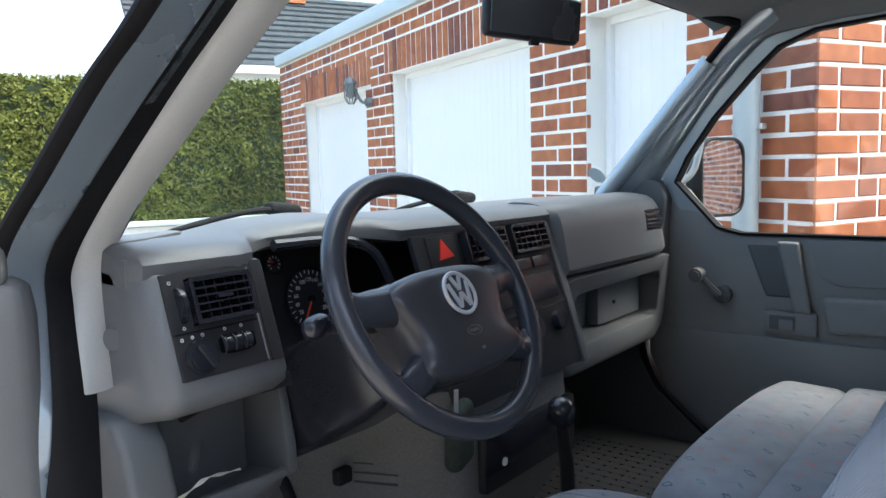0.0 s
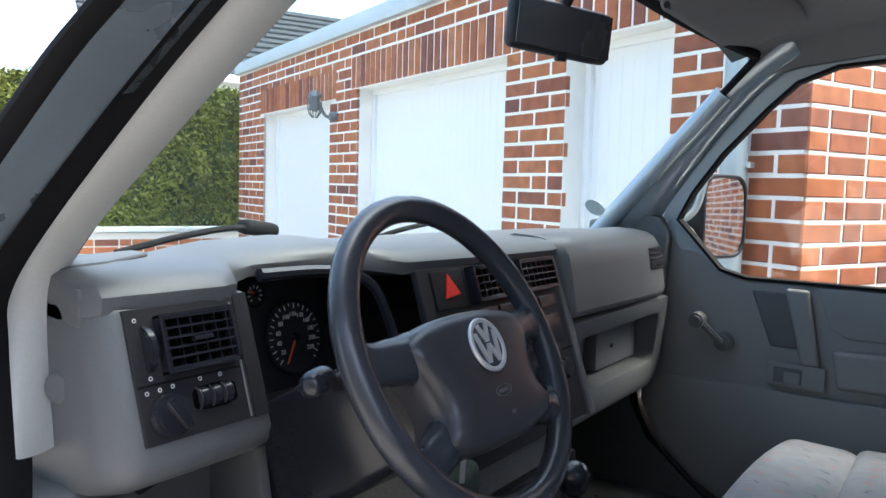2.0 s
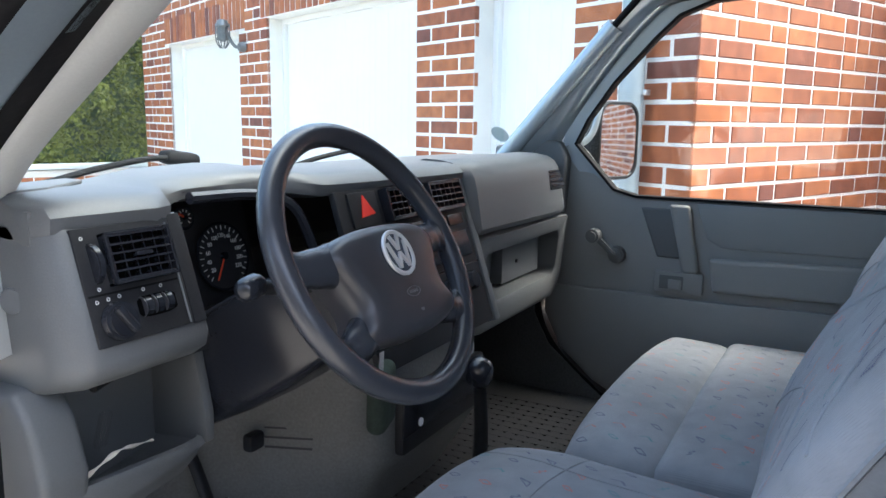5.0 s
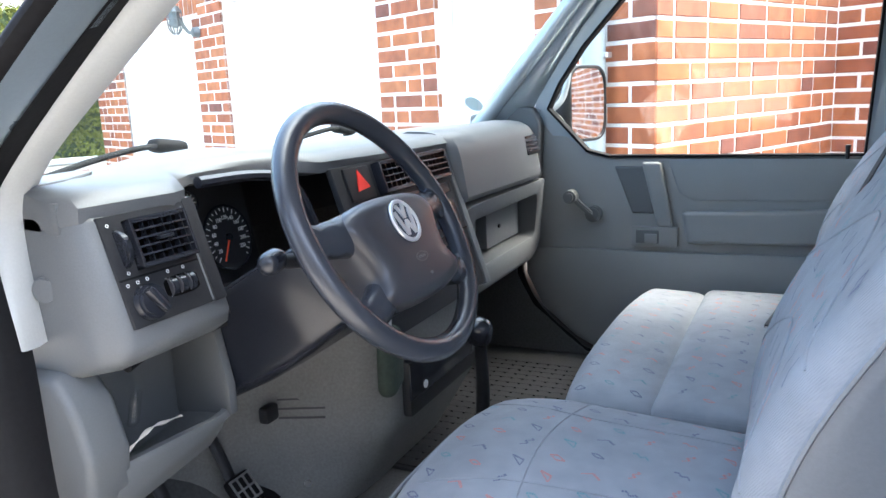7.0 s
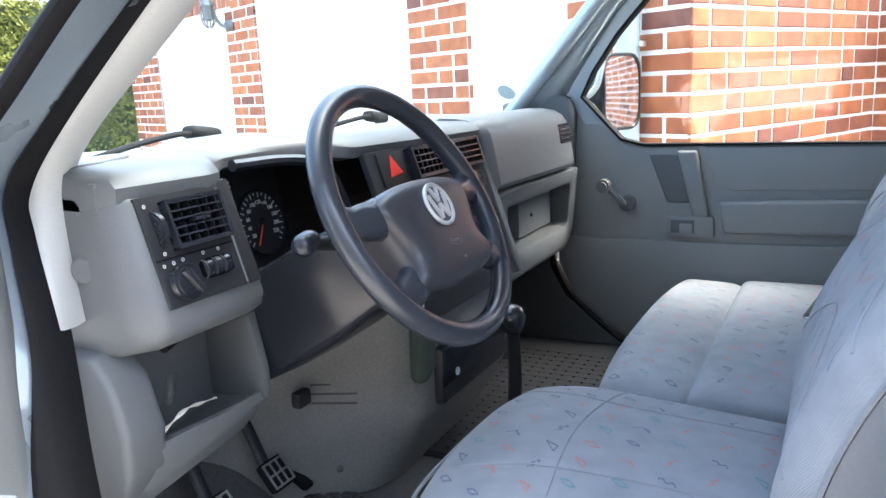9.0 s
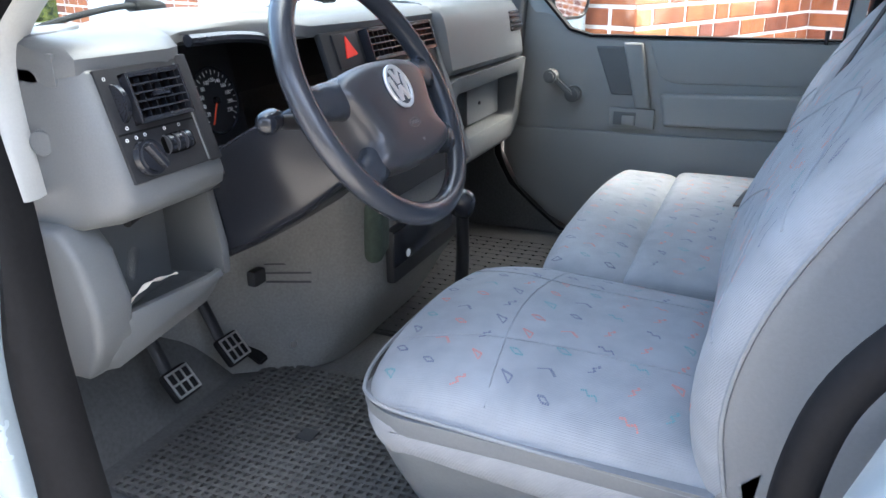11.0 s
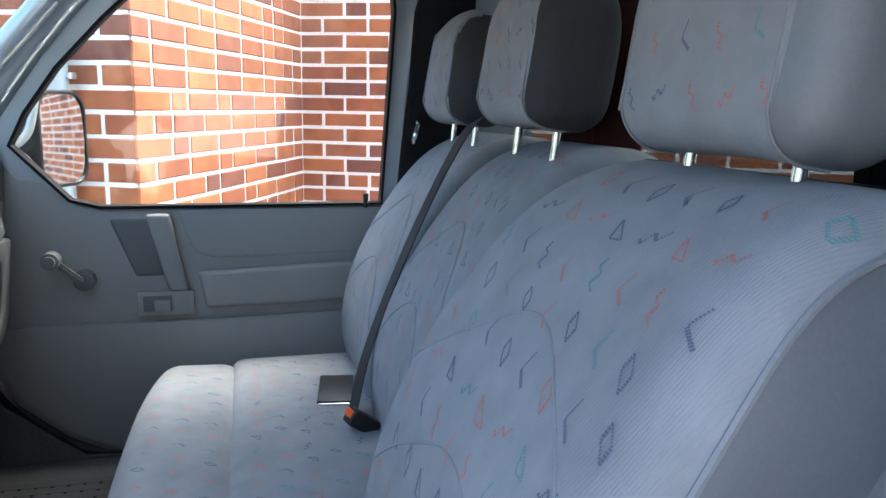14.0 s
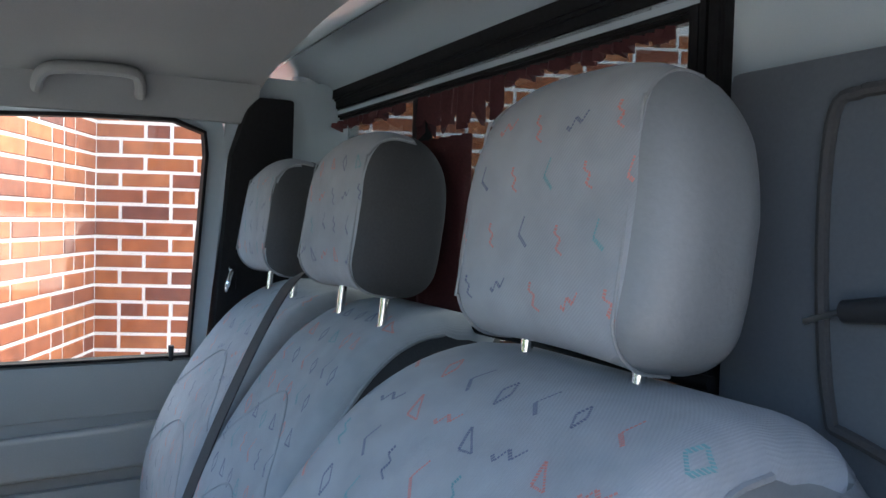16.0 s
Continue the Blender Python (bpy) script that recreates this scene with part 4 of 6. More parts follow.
part("under_cover", loft([[(x, 1.04 + g, 1.19), (x, 1.035 + g, 1.16), (x, 1.085 + g, 1.060 + h), (x, 1.13, 1.030 + h), (x, 1.25, 1.030 + h), (x, 1.25, 1.19)] for x, g, h in ((-0.503, 0.05, 0.03), (-0.497, 0.02, 0.012), (-0.485, 0.0, 0.0), (-0.40, -0.012, 0.0), (-0.28, -0.012, 0.01), (-0.262, 0.0, 0.02), (-0.255, 0.03, 0.035))]), M["gloss"], dash, "dark knee cover under the column")
part("screw", cyl((-0.40, 1.052, 1.10), (-0.40, 1.046, 1.098), 0.004, None, 10), M["metal"], dash)

wheel = thing("steering_wheel", "dark blue-black four-spoke steering wheel with airbag hub", "steering wheel")
WM = Matrix.Translation(HUB - AX * 0.028 + Vector((0, 0, 0.008))) @ AX.to_track_quat("Z", "Y").to_matrix().to_4x4()
RIM = 0.184
part("rim", transform(ring(RIM, 0.0165, 96, 18), WM), M["wheel"], wheel, "grained dark rim")
# airbag cushion: a rounded shield that flares into the spokes
half = [(0.0, 0.043), (0.05, 0.041), (0.095, 0.033), (0.114, 0.020), (0.117, 0.004), (0.106, -0.020), (0.097, -0.042), (0.095, -0.064), (0.104, -0.082), (0.108, -0.094), (0.092, -0.106), (0.05, -0.114), (0.0, -0.116)]
sh = smooth_path([(x, y, 0) for x, y in half + [(-x, y) for x, y in half[-2:0:-1]] + [half[0]]], 3)[:-1]
secs = []
for z, k in ((-0.045, 0.86), (-0.02, 0.97), (-0.002, 1.0), (0.010, 0.985), (0.019, 0.945), (0.025, 0.88), (0.0285, 0.74), (0.0295, 0.45), (0.0295, 0.12)):
    secs.append([(p.x * k, -0.037 + (p.y + 0.037) * k, z) for p in sh])
part("airbag_cover", transform(loft(secs), WM), M["hub"], wheel, "dark airbag cushion")


def spoke(p0, p1, widths, thick):
    """A flaring spoke between the hub and the rim, oval in section."""
    p0, p1 = Vector(p0), Vector(p1)
    d = (p1 - p0).normalized()
    side = Vector((-d.y, d.x, 0)).normalized()
    secs_ = []
    for i in range(13):
        t = i / 12
        j = min(int(t * (len(widths) - 1)), len(widths) - 2)
        f = t * (len(widths) - 1) - j
        f = f * f * (3 - 2 * f)
        w, h = widths[j] * (1 - f) + widths[j + 1] * f, thick[j] * (1 - f) + thick[j + 1] * f
        c = p0 + (p1 - p0) * t
        secs_.append([c + side * (w * math.cos(2 * math.pi * k / 20)) + Vector((0, 0, h * math.sin(2 * math.pi * k / 20))) for k in range(20)])
    return loft(secs_)


for sx in (-1, 1):
    part("spoke", transform(spoke((sx * 0.085, 0.006, -0.006), (sx * 0.186, 0.012, 0.0), (0.031, 0.026, 0.023, 0.036), (0.026, 0.020, 0.014, 0.010)), WM), M["wheel"], wheel)
    part("spoke", transform(spoke((sx * 0.080, -0.084, -0.008), (sx * 0.149, -0.109, 0.0), (0.026, 0.024, 0.022, 0.038), (0.024, 0.020, 0.014, 0.010)), WM), M["wheel"], wheel)
part("lower_cover", transform(pillow((0.13, 0.06, 0.03), 0.014, 6), WM @ Matrix.Translation((0, -0.085, -0.045))), M["black"], wheel)
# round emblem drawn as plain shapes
em = WM @ Matrix.Translation((0, -0.006, 0.0310))
e_ = part("emblem", disc(0.0315, 40, 0.004, m=em), M["emblem_blue"], wheel, "round chrome emblem")
part("emblem_ring", ring(0.0295, 0.003, 48, 8, m=em @ Matrix.Translation((0, 0, 0.002))), M["emblem"], e_)
strokes = [((-0.016, 0.012), (-0.0085, -0.0165)), ((-0.0085, -0.0165), (0.0, 0.0)), ((0.0, 0.0), (0.0085, -0.0165)), ((0.0085, -0.0165), (0.016, 0.012)), ((-0.0075, 0.019), (0.0, 0.003)), ((0.0, 0.003), (0.0075, 0.019))]
for a, b_ in strokes:
    bm = bar((a[0] * 1.25, a[1] * 1.25, 0.003), (b_[0] * 1.25, b_[1] * 1.25, 0.003), 0.0046, 0.0046)
    part("emblem_stroke", transform(bm, em), M["emblem"], e_, smooth=False)
part("round_mark", disc(0.0045, 16, 0.001, m=WM @ Matrix.Translation((0.004, -0.084, 0.0285))), M["piping"], wheel)
# oval airbag mark
ov = WM @ Matrix.Translation((0, -0.060, 0.0300))
part("oval_mark", transform(ring(0.0155, 0.0006, 36, 5), ov @ Matrix.Diagonal((1, 0.42, 1, 1))), M["piping"], wheel)
txt = bpy.data.curves.new("airbag_word", "FONT")
txt.body, txt.size, txt.align_x, txt.align_y, txt.extrude = "AIRBAG", 0.0062, "CENTER", "CENTER", 0.0002
t_ob = new("airbag_word", txt)
t_ob.data.materials.append(M["piping"])
t_ob.parent = wheel
t_ob.matrix_local = ov

# ---------------------------------------------------------------- footwell
part("column_lining", prism([(-0.60, 1.03), (-0.27, 1.03), (-0.27, FLOOR), (-0.60, FLOOR)], "y", 1.36, 1.38), M["carpet"], dash)
cons = thing("centre_console", "grey moulded lower console with an open black slot", "console")
levels = [(FLOOR + 0.004, [(-0.46, 1.335), (-0.36, 1.285), (-0.29, 1.190), (-0.236, 1.105), (-0.19, 1.075), (-0.13, 1.066), (0.0, 1.064), (0.15, 1.064)]),
          (0.80, [(-0.46, 1.335), (-0.36, 1.285), (-0.295, 1.190), (-0.245, 1.085), (-0.20, 1.035), (-0.14, 1.018), (0.0, 1.014), (0.15, 1.014)]),
          (0.89, [(-0.46, 1.335), (-0.36, 1.280), (-0.297, 1.185), (-0.252, 1.065), (-0.215, 1.000), (-0.165, 0.968), (0.0, 0.960), (0.15, 0.960)]),
          (1.00, [(-0.46, 1.335), (-0.36, 1.270), (-0.295, 1.165), (-0.252, 1.055), (-0.220, 0.998), (-0.175, 0.970), (0.0, 0.962), (0.15, 0.962)]),
          (1.10, [(-0.46, 1.330), (-0.36, 1.250), (-0.295, 1.150), (-0.252, 1.050), (-0.222, 1.000), (-0.180, 0.978), (0.0, 0.970), (0.15, 0.970)])]
secs = []
for z, row in levels:
    pts = smooth_path([(x, y, z) for x, y in row], 4)
    secs.append([tuple(p) for p in pts] + [(0.17, 1.34, z), (-0.30, 1.345, z)])
fine_secs = []
for i in range(len(secs) - 1):
    for k in range(4):
        fine_secs.append([tuple(Vector(a).lerp(Vector(b_), k / 4)) for a, b_ in zip(secs[i], secs[i + 1])])
part("body", loft(fine_secs + [secs[-1]]), M["console"], cons, "grey moulded lining with louvre slots")
for k in range(4):
    z = 0.922 + 0.018 * k
    part("louvre", bar((-0.2885, 1.158, z), (-0.2600 + 0.002 * k, 1.075, z + 0.002), 0.0016, 0.0035), M["hub"], cons)
part("slot_frame", box((0.0, 0.957, 0.955), (0.33, 0.02, 0.11), 0.008), M["black"], cons)
part("slot", box((-0.02, 0.9475, 0.970), (0.29, 0.004, 0.070), 0.001), M["gloss"], cons)
part("sticker", disc(0.008, 18, 0.002, m=Matrix.Translation((-0.107, 0.9445, 0.948)) @ pose(0, 0, 0, 90)), M["white"], cons, "small white round sticker")
part("screw", disc(0.007, 14, 0.006, m=Matrix.Translation((-0.262, 1.125, 0.785)) @ pose(0, 0, 0, 90, 0, -62)), M["metal"], cons)

gear = thing("gear_lever", "black gear lever with a rubber gaiter", "gear lever")
part("rod", tube([(0.02, 0.89, 0.76), (-0.015, 0.865, 0.90), (-0.075, 0.842, 1.03)], lambda t: 0.016 - 0.004 * t, 12, 5), M["black"], gear)
part("knob", transform(pillow((0.044, 0.048, 0.058), 0.02, 7), pose(-0.085, 0.838, 1.055, 14, -20, 0)), M["gloss"], gear)
part("gaiter", cyl((0.02, 0.895, FLOOR), (0.018, 0.89, 0.80), 0.075, 0.022, 20), M["rubber"], gear)

pouch = thing("key_pouch", "dark green cloth pouch hanging from the ignition key", "pouch")
part("bag", transform(pillow((0.07, 0.035, 0.11), 0.017, 8, lambda c: Vector((c.x * (1.0 - 2.2 * max(0, c.z)), c.y, c.z + 0.004 * math.sin(60 * c.x)))), pose(-0.262, 0.93, 1.05, 0, 4, 12)), M["cloth"], pouch)
part("key", bar((-0.30, 0.905, 1.14), (-0.295, 0.91, 1.095), 0.007, 0.003), M["metal"], pouch, "steel key")

for name, x, y, z, w, h in (("clutch_pedal", -0.507, 1.190, 0.815, 0.062, 0.056), ("brake_pedal", -0.366, 1.190, 0.812, 0.060, 0.058)):
    pd = thing(name, "black pedal with a worn metal-edged tread pad", "pedal", "pedals")
    pm = Matrix.Translation((x, y, z)) @ pose(0, 0, 0, 52)
    part("arm", tube([(x + 0.01, 1.34, 1.02), (x + 0.006, 1.26, 0.90), (x, y + 0.02, z)], 0.013, 8, 5, flat=0.6), M["black"], pd)
    part("pad", transform(pillow((w, h, 0.016), 0.007, 5), pm), M["rubber"], pd)
    bm = bmesh.new()
    for i in range(4):
        box((-w / 2 + 0.006 + i * (w - 0.012) / 3, 0, 0.009), (0.004, h - 0.008, 0.003), 0.001, bm=bm)
    for i in range(3):
        box((0, -h / 2 + 0.006 + i * (h - 0.012) / 2, 0.009), (w - 0.008, 0.004, 0.003), 0.001, bm=bm)
    part("tread", transform(bm, pm), M["metal"], pd, "worn metal tread")
ac = thing("accelerator_pedal", "black accelerator pedal beside the brake", "pedal", "pedals")
part("pad", bar((-0.305, 1.24, 0.80), (-0.30, 1.17, 0.755), 0.03, 0.012, None, 0.004), M["rubber"], ac)
part("arm", tube([(-0.30, 1.34, 0.95), (-0.305, 1.28, 0.85), (-0.305, 1.23, 0.80)], 0.007, 8, 4), M["black"], ac)
hook_ = thing("bonnet_release", "black bonnet release handle under the dashboard", "handle")
part("lever", box((-0.325, 1.15, 0.948), (0.035, 0.02, 0.03), 0.006), M["black"], hook_)

# rubber mat with a raised lattice
mat = thing("rubber_mat", "dark dusty rubber floor mat with a square lattice", "floor mat")
part("base", prism([(-0.70, 0.60), (-0.24, 0.60), (-0.23, 1.06), (-0.30, 1.20), (-0.68, 1.20)], "z", FLOOR + 0.002, FLOOR + 0.006), M["mat"], mat, smooth=False)
bm = bmesh.new()
for i in range(29):
    x = -0.685 + 0.0155 * i
    box((x, 0.895, FLOOR + 0.0085), (0.006, 0.575, 0.006), bm=bm)
for i in range(38):
    y = 0.61 + 0.0155 * i
    box((-0.467, y, FLOOR + 0.0080), (0.445, 0.006, 0.006), bm=bm)
part("lattice", bm, M["mat"], mat, smooth=False)
part("patch", box((-0.455, 0.975, FLOOR + 0.013), (0.03, 0.03, 0.003)), M["black"], mat)
step = thing("step_mat", "dark rubber mat on the entry step", "floor mat")
part("base", box((-0.775, 1.00, FLOOR + 0.003), (0.13, 0.44, 0.006), 0.002), M["mat"], step)
bm = bmesh.new()
for i in range(8):
    box((-0.83 + 0.0155 * i, 1.00, FLOOR + 0.008), (0.006, 0.42, 0.005), bm=bm)
for i in range(27):
    box((-0.775, 0.80 + 0.0155 * i, FLOOR + 0.0075), (0.12, 0.006, 0.005), bm=bm)
part("lattice", bm, M["mat"], step, smooth=False)
pmat = thing("passenger_mat", "dark rubber mat in the passenger footwell", "floor mat")
part("base", box((0.30, 0.98, FLOOR + 0.004), (0.70, 0.42, 0.008), 0.003), M["black"], pmat)
bm = bmesh.new()
for i in range(22):
    box((-0.03 + 0.0315 * i, 0.98, FLOOR + 0.0095), (0.024, 0.40, 0.004), bm=bm)
for i in range(13):
    box((0.30, 0.79 + 0.0315 * i, FLOOR + 0.0090), (0.68, 0.024, 0.004), bm=bm)
part("lattice", bm, M["black"], pmat, smooth=False)


# ---------------------------------------------------------------- seats
def split(bm, test):
    """Parts a mesh's faces into two meshes by a test on each face."""
    bm.normal_update()
    other = bm.copy()
    flags = [test(f) for f in bm.faces]
    other.faces.ensure_lookup_table()
    bmesh.ops.delete(bm, geom=[f for f, k in zip(list(bm.faces), flags) if k], context="FACES")
    bmesh.ops.delete(other, geom=[f for f, k in zip(list(other.faces), flags) if not k], context="FACES")
    return bm, other


MOTIFS = [[(-0.35, 1), (0.35, 0.1), (-0.3, -0.9)], [(-0.5, -0.8), (0.5, 0.9), (0.5, -0.5), (-0.5, -0.8)], [(-0.2, -1), (0.3, -0.5), (-0.2, 0), (0.3, 0.5), (0.0, 1)],
          [(-0.4, -0.1), (0.1, 0.9), (0.45, 0.2), (-0.05, -0.9), (-0.4, -0.1)], [(-0.9, 0.3), (-0.3, -0.2), (0.1, 0.35), (0.6, -0.25), (0.9, 0.1)]]


def motifs(owner, surface, m, origin, du, dv, nu, nv, way, seed, size=0.018):
    """Small woven chevrons, zigzags and lozenges lying in staggered rows on a cushion, in three colours, drawn as broken hatching."""
    from mathutils.bvhtree import BVHTree
    rng = random.Random(seed)
    tree = BVHTree.FromPolygons([v.co.copy() for v in surface.data.vertices], [tuple(p.vertices) for p in surface.data.polygons])
    meshes = {"red": bmesh.new(), "navy": bmesh.new(), "teal": bmesh.new()}
    o, du, dv, way = Vector(origin), Vector(du), Vector(dv), Vector(way)
    dun, dvn = du.normalized(), dv.normalized()
    for j in range(nv):
        row_shape = rng.randrange(5)
        for i in range(nu):
            u = (i + 0.3 + 0.5 * (j % 2) + rng.uniform(-0.06, 0.06)) / nu
            v = (j + 0.5 + rng.uniform(-0.08, 0.08)) / nv
            if u > 1:
                continue
            shape = MOTIFS[(row_shape + i % 2 * 2) % 5]
            color = ("red", "navy", "red", "teal", "navy", "red", "navy")[(i * 2 + j * 3 + rng.randrange(2)) % 7]
            ang = -0.35 + rng.uniform(-0.1, 0.1)
            k = size * rng.uniform(0.85, 1.1)
            ca, sa = math.cos(ang) * k, math.sin(ang) * k
            for q, (a, b_) in enumerate(zip(shape, shape[1:])):
                ends = [o + du * u + dv * v + dun * (px * ca - py * sa) + dvn * (px * sa + py * ca) for px, py in (a, b_)]
                d = ends[1] - ends[0]
                n = max(2, int(d.length / 0.0026))
                side = d.cross(way).normalized() * (0.0019 if q % 2 else 0.0011)
                for c in range(n):
                    p0, p1 = ends[0] + d * (c / n), ends[0] + d * ((c + 0.72) / n)
                    quad = []
                    for p in (p0 - side, p0 + side, p1 + side, p1 - side):
                        hit = tree.ray_cast(p, way)
                        if hit[0] is None:
                            break
                        quad.append(hit[0] + hit[1] * 0.0006)
                    if len(quad) == 4:
                        b = meshes[color]
                        b.faces.new([b.verts.new(w) for w in quad])
    for c, b in meshes.items():
        if len(b.faces):
            p = part("printed_motif", b, M[c + "_print"], surface, c + " woven motifs", smooth=False)
            tagged(p, kind="stuff")
        else:
            b.free()


def backrest(owner, x, w, dy, seed, side_mat, name="backrest", r=0.06, top=1.475):
    """A shaped backrest: upright at the hips, leaning back above, rounded over at the top, with side panels and piping."""
    front = [(0.335, 0.88), (0.352, 0.95), (0.362, 1.03), (0.350, 1.115), (0.318, 1.205), (0.262, 1.305), (0.195, 1.395), (0.140, 1.442), (0.085, top - 0.008), (0.035, top)]
    back = [(-0.03, top - 0.008), (-0.075, top - 0.045), (-0.04, 1.34), (0.04, 1.20), (0.12, 1.05), (0.17, 0.95), (0.18, 0.88)]
    prof = [Vector((0, y, z)) for y, z in front]
    prof = [p for p in smooth_path(prof, 3)]
    rear = smooth_path([prof[-1]] + [Vector((0, y, z)) for y, z in back], 3)[1:]
    loop = prof + rear
    nf = len(prof)
    mid_c = sum(loop, Vector()) / len(loop)
    secs = []
    S = [-1 + 2 * k / 28 for k in range(29)]
    S = [math.copysign(1 - (1 - abs(q)) ** 2.4, q) for q in S]
    for q in S:
        e = max(0.0, (abs(q) * w / 2 - (w / 2 - r)) / r)
        d = r * (1 - math.sqrt(max(0, 1 - e * e)))
        bulge = 0.010 * abs(q) ** 3 - 0.004
        row = []
        n = len(loop)
        for i, p in enumerate(loop):
            t = (loop[(i + 1) % n] - loop[i - 1]).normalized()
            nrm = Vector((0, t.z, -t.y))
            if i >= nf + 6:
                k_in = d * 0.3
            else:
                k_in = d
            hi = min(1, max(0, (p.z - 1.27) / 0.20))
            row.append(Vector((x + q * w / 2 * (1 - 0.15 * hi * hi), p.y + dy, p.z)) - nrm * (k_in - bulge * (i < nf)))
        secs.append(row)
    bm = loft(secs)
    bmesh.ops.triangulate(bm, faces=[f for f in bm.faces if len(f.verts) > 4])
    bm.normal_update()
    bm.verts.index_update()
    n = len(loop)
    fr_bm, side_bm = split(bm, lambda f: min(v.index // n for v in f.verts) >= 26 or max(v.index // n for v in f.verts) <= 2 or min(v.index % n for v in f.verts) >= nf + 4)
    fr = part(name, fr_bm, M["seat"], owner, "pale blue-grey woven backrest with small red, navy and teal motifs")
    part("side_panel", side_bm, side_mat, owner)
    for row in (secs[2], secs[-3]):
        part("piping", tube([p + Vector((0, 0.002, 0.002)) for p in row[2:nf]], 0.0034, 6, 1), M["piping"], owner)
    # stitched seam across
    motifs(owner, fr, Matrix(), (x - w / 2 + 0.04, 0.66 + dy, 1.16), (w - 0.08, 0, 0), (0, -0.26, 0.50), 8 if w > 0.5 else 6, 11, Vector((0, -0.85, -0.5)).normalized(), seed, 0.0175)
    yy = 0.66 + dy
    for z0, z1 in ((1.60, 1.50), (1.42, 1.34)):
        seam(owner, fr, [(x - w / 2 + 0.03, yy, z1 - 0.05), (x - w / 4, yy, z1 + 0.03), (x, yy, z0), (x + w / 4, yy, z1 + 0.03), (x + w / 2 - 0.03, yy, z1 - 0.05)], (0, -0.85, -0.5))
    return fr


def seam(owner, surface, pts, way):
    """A stitched welt that follows a cushion's surface."""
    from mathutils.bvhtree import BVHTree
    tree = BVHTree.FromPolygons([v.co.copy() for v in surface.data.vertices], [tuple(p.vertices) for p in surface.data.polygons])
    hits = []
    for p in smooth_path(pts, 8):
        h = tree.ray_cast(p, Vector(way).normalized())
        if h[0] is not None:
            hits.append(h[0] + h[1] * 0.0002)
    if len(hits) > 3:
        part("seam", tube(hits, 0.0017, 5, 0), M["seat"], surface)


def headrest(owner, x, y, z, w, h, d, side_mat, seed, tilt=8):
    def shape(c):
        t = c.z / h + 0.5
        return Vector((c.x * (1 - 0.12 * max(0, t - 0.55) / 0.45 - 0.06 * max(0, 0.3 - t) / 0.3), c.y * (1 - 0.2 * max(0, t - 0.7) / 0.3), c.z + 0.008 * (1 - (2 * c.x / w) ** 2) - 0.040 * abs(2 * c.x / w) ** 4 * max(0, t - 0.45) / 0.55))
    bm = pillow((w, d, h), 0.052, 22)
    m = Matrix.Translation((x, y, z)) @ pose(0, 0, 0, tilt)
    front, side = split(bm, lambda f: abs(f.calc_center_median().x) > w / 2 - 0.040 or (f.calc_center_median().y < -0.01))
    for b in (front, side):
        for v in b.verts:
            v.co = m @ shape(v.co)
    R = m.to_3x3()
    hr = part("headrest", front, M["seat"], owner, "woven grey headrest cushion")
    part("headrest_side", side, side_mat, hr)
    for s in (-1, 1):
        part("headrest_post", cyl(m @ Vector((s * 0.086, -0.006, -h / 2 + 0.012)), m @ Vector((s * 0.086, -0.010, -h / 2 - 0.072)), 0.0068, None, 14), M["chrome"], hr, "chrome post")
        rr, yc, xs = 0.052, d / 2 - 0.052, s * (w / 2 - 0.0405)
        line = [(-0.008, -h / 2)]
        for zc, a0 in ((-h / 2 + rr, -90), (h / 2 - rr, 0)):
            line += [(yc + rr * math.cos(radians(a0 + 15 * k)), zc + rr * math.sin(radians(a0 + 15 * k))) for k in range(7)]
        line.append((-0.008, h / 2))
        pts = [m @ shape(Vector((xs, y_, z_))) for y_, z_ in line]
        part("headrest_piping", tube(pts, 0.0017, 6, 3), M["piping"], hr)
    motifs(owner, hr, m, m @ Vector((-w / 2 + 0.03, 0.3, -h / 2 + 0.03)), R @ Vector((w - 0.06, 0, 0)), R @ Vector((0, 0, h - 0.06)), 5, 4, R @ Vector((0, -1, 0)), seed, 0.015)


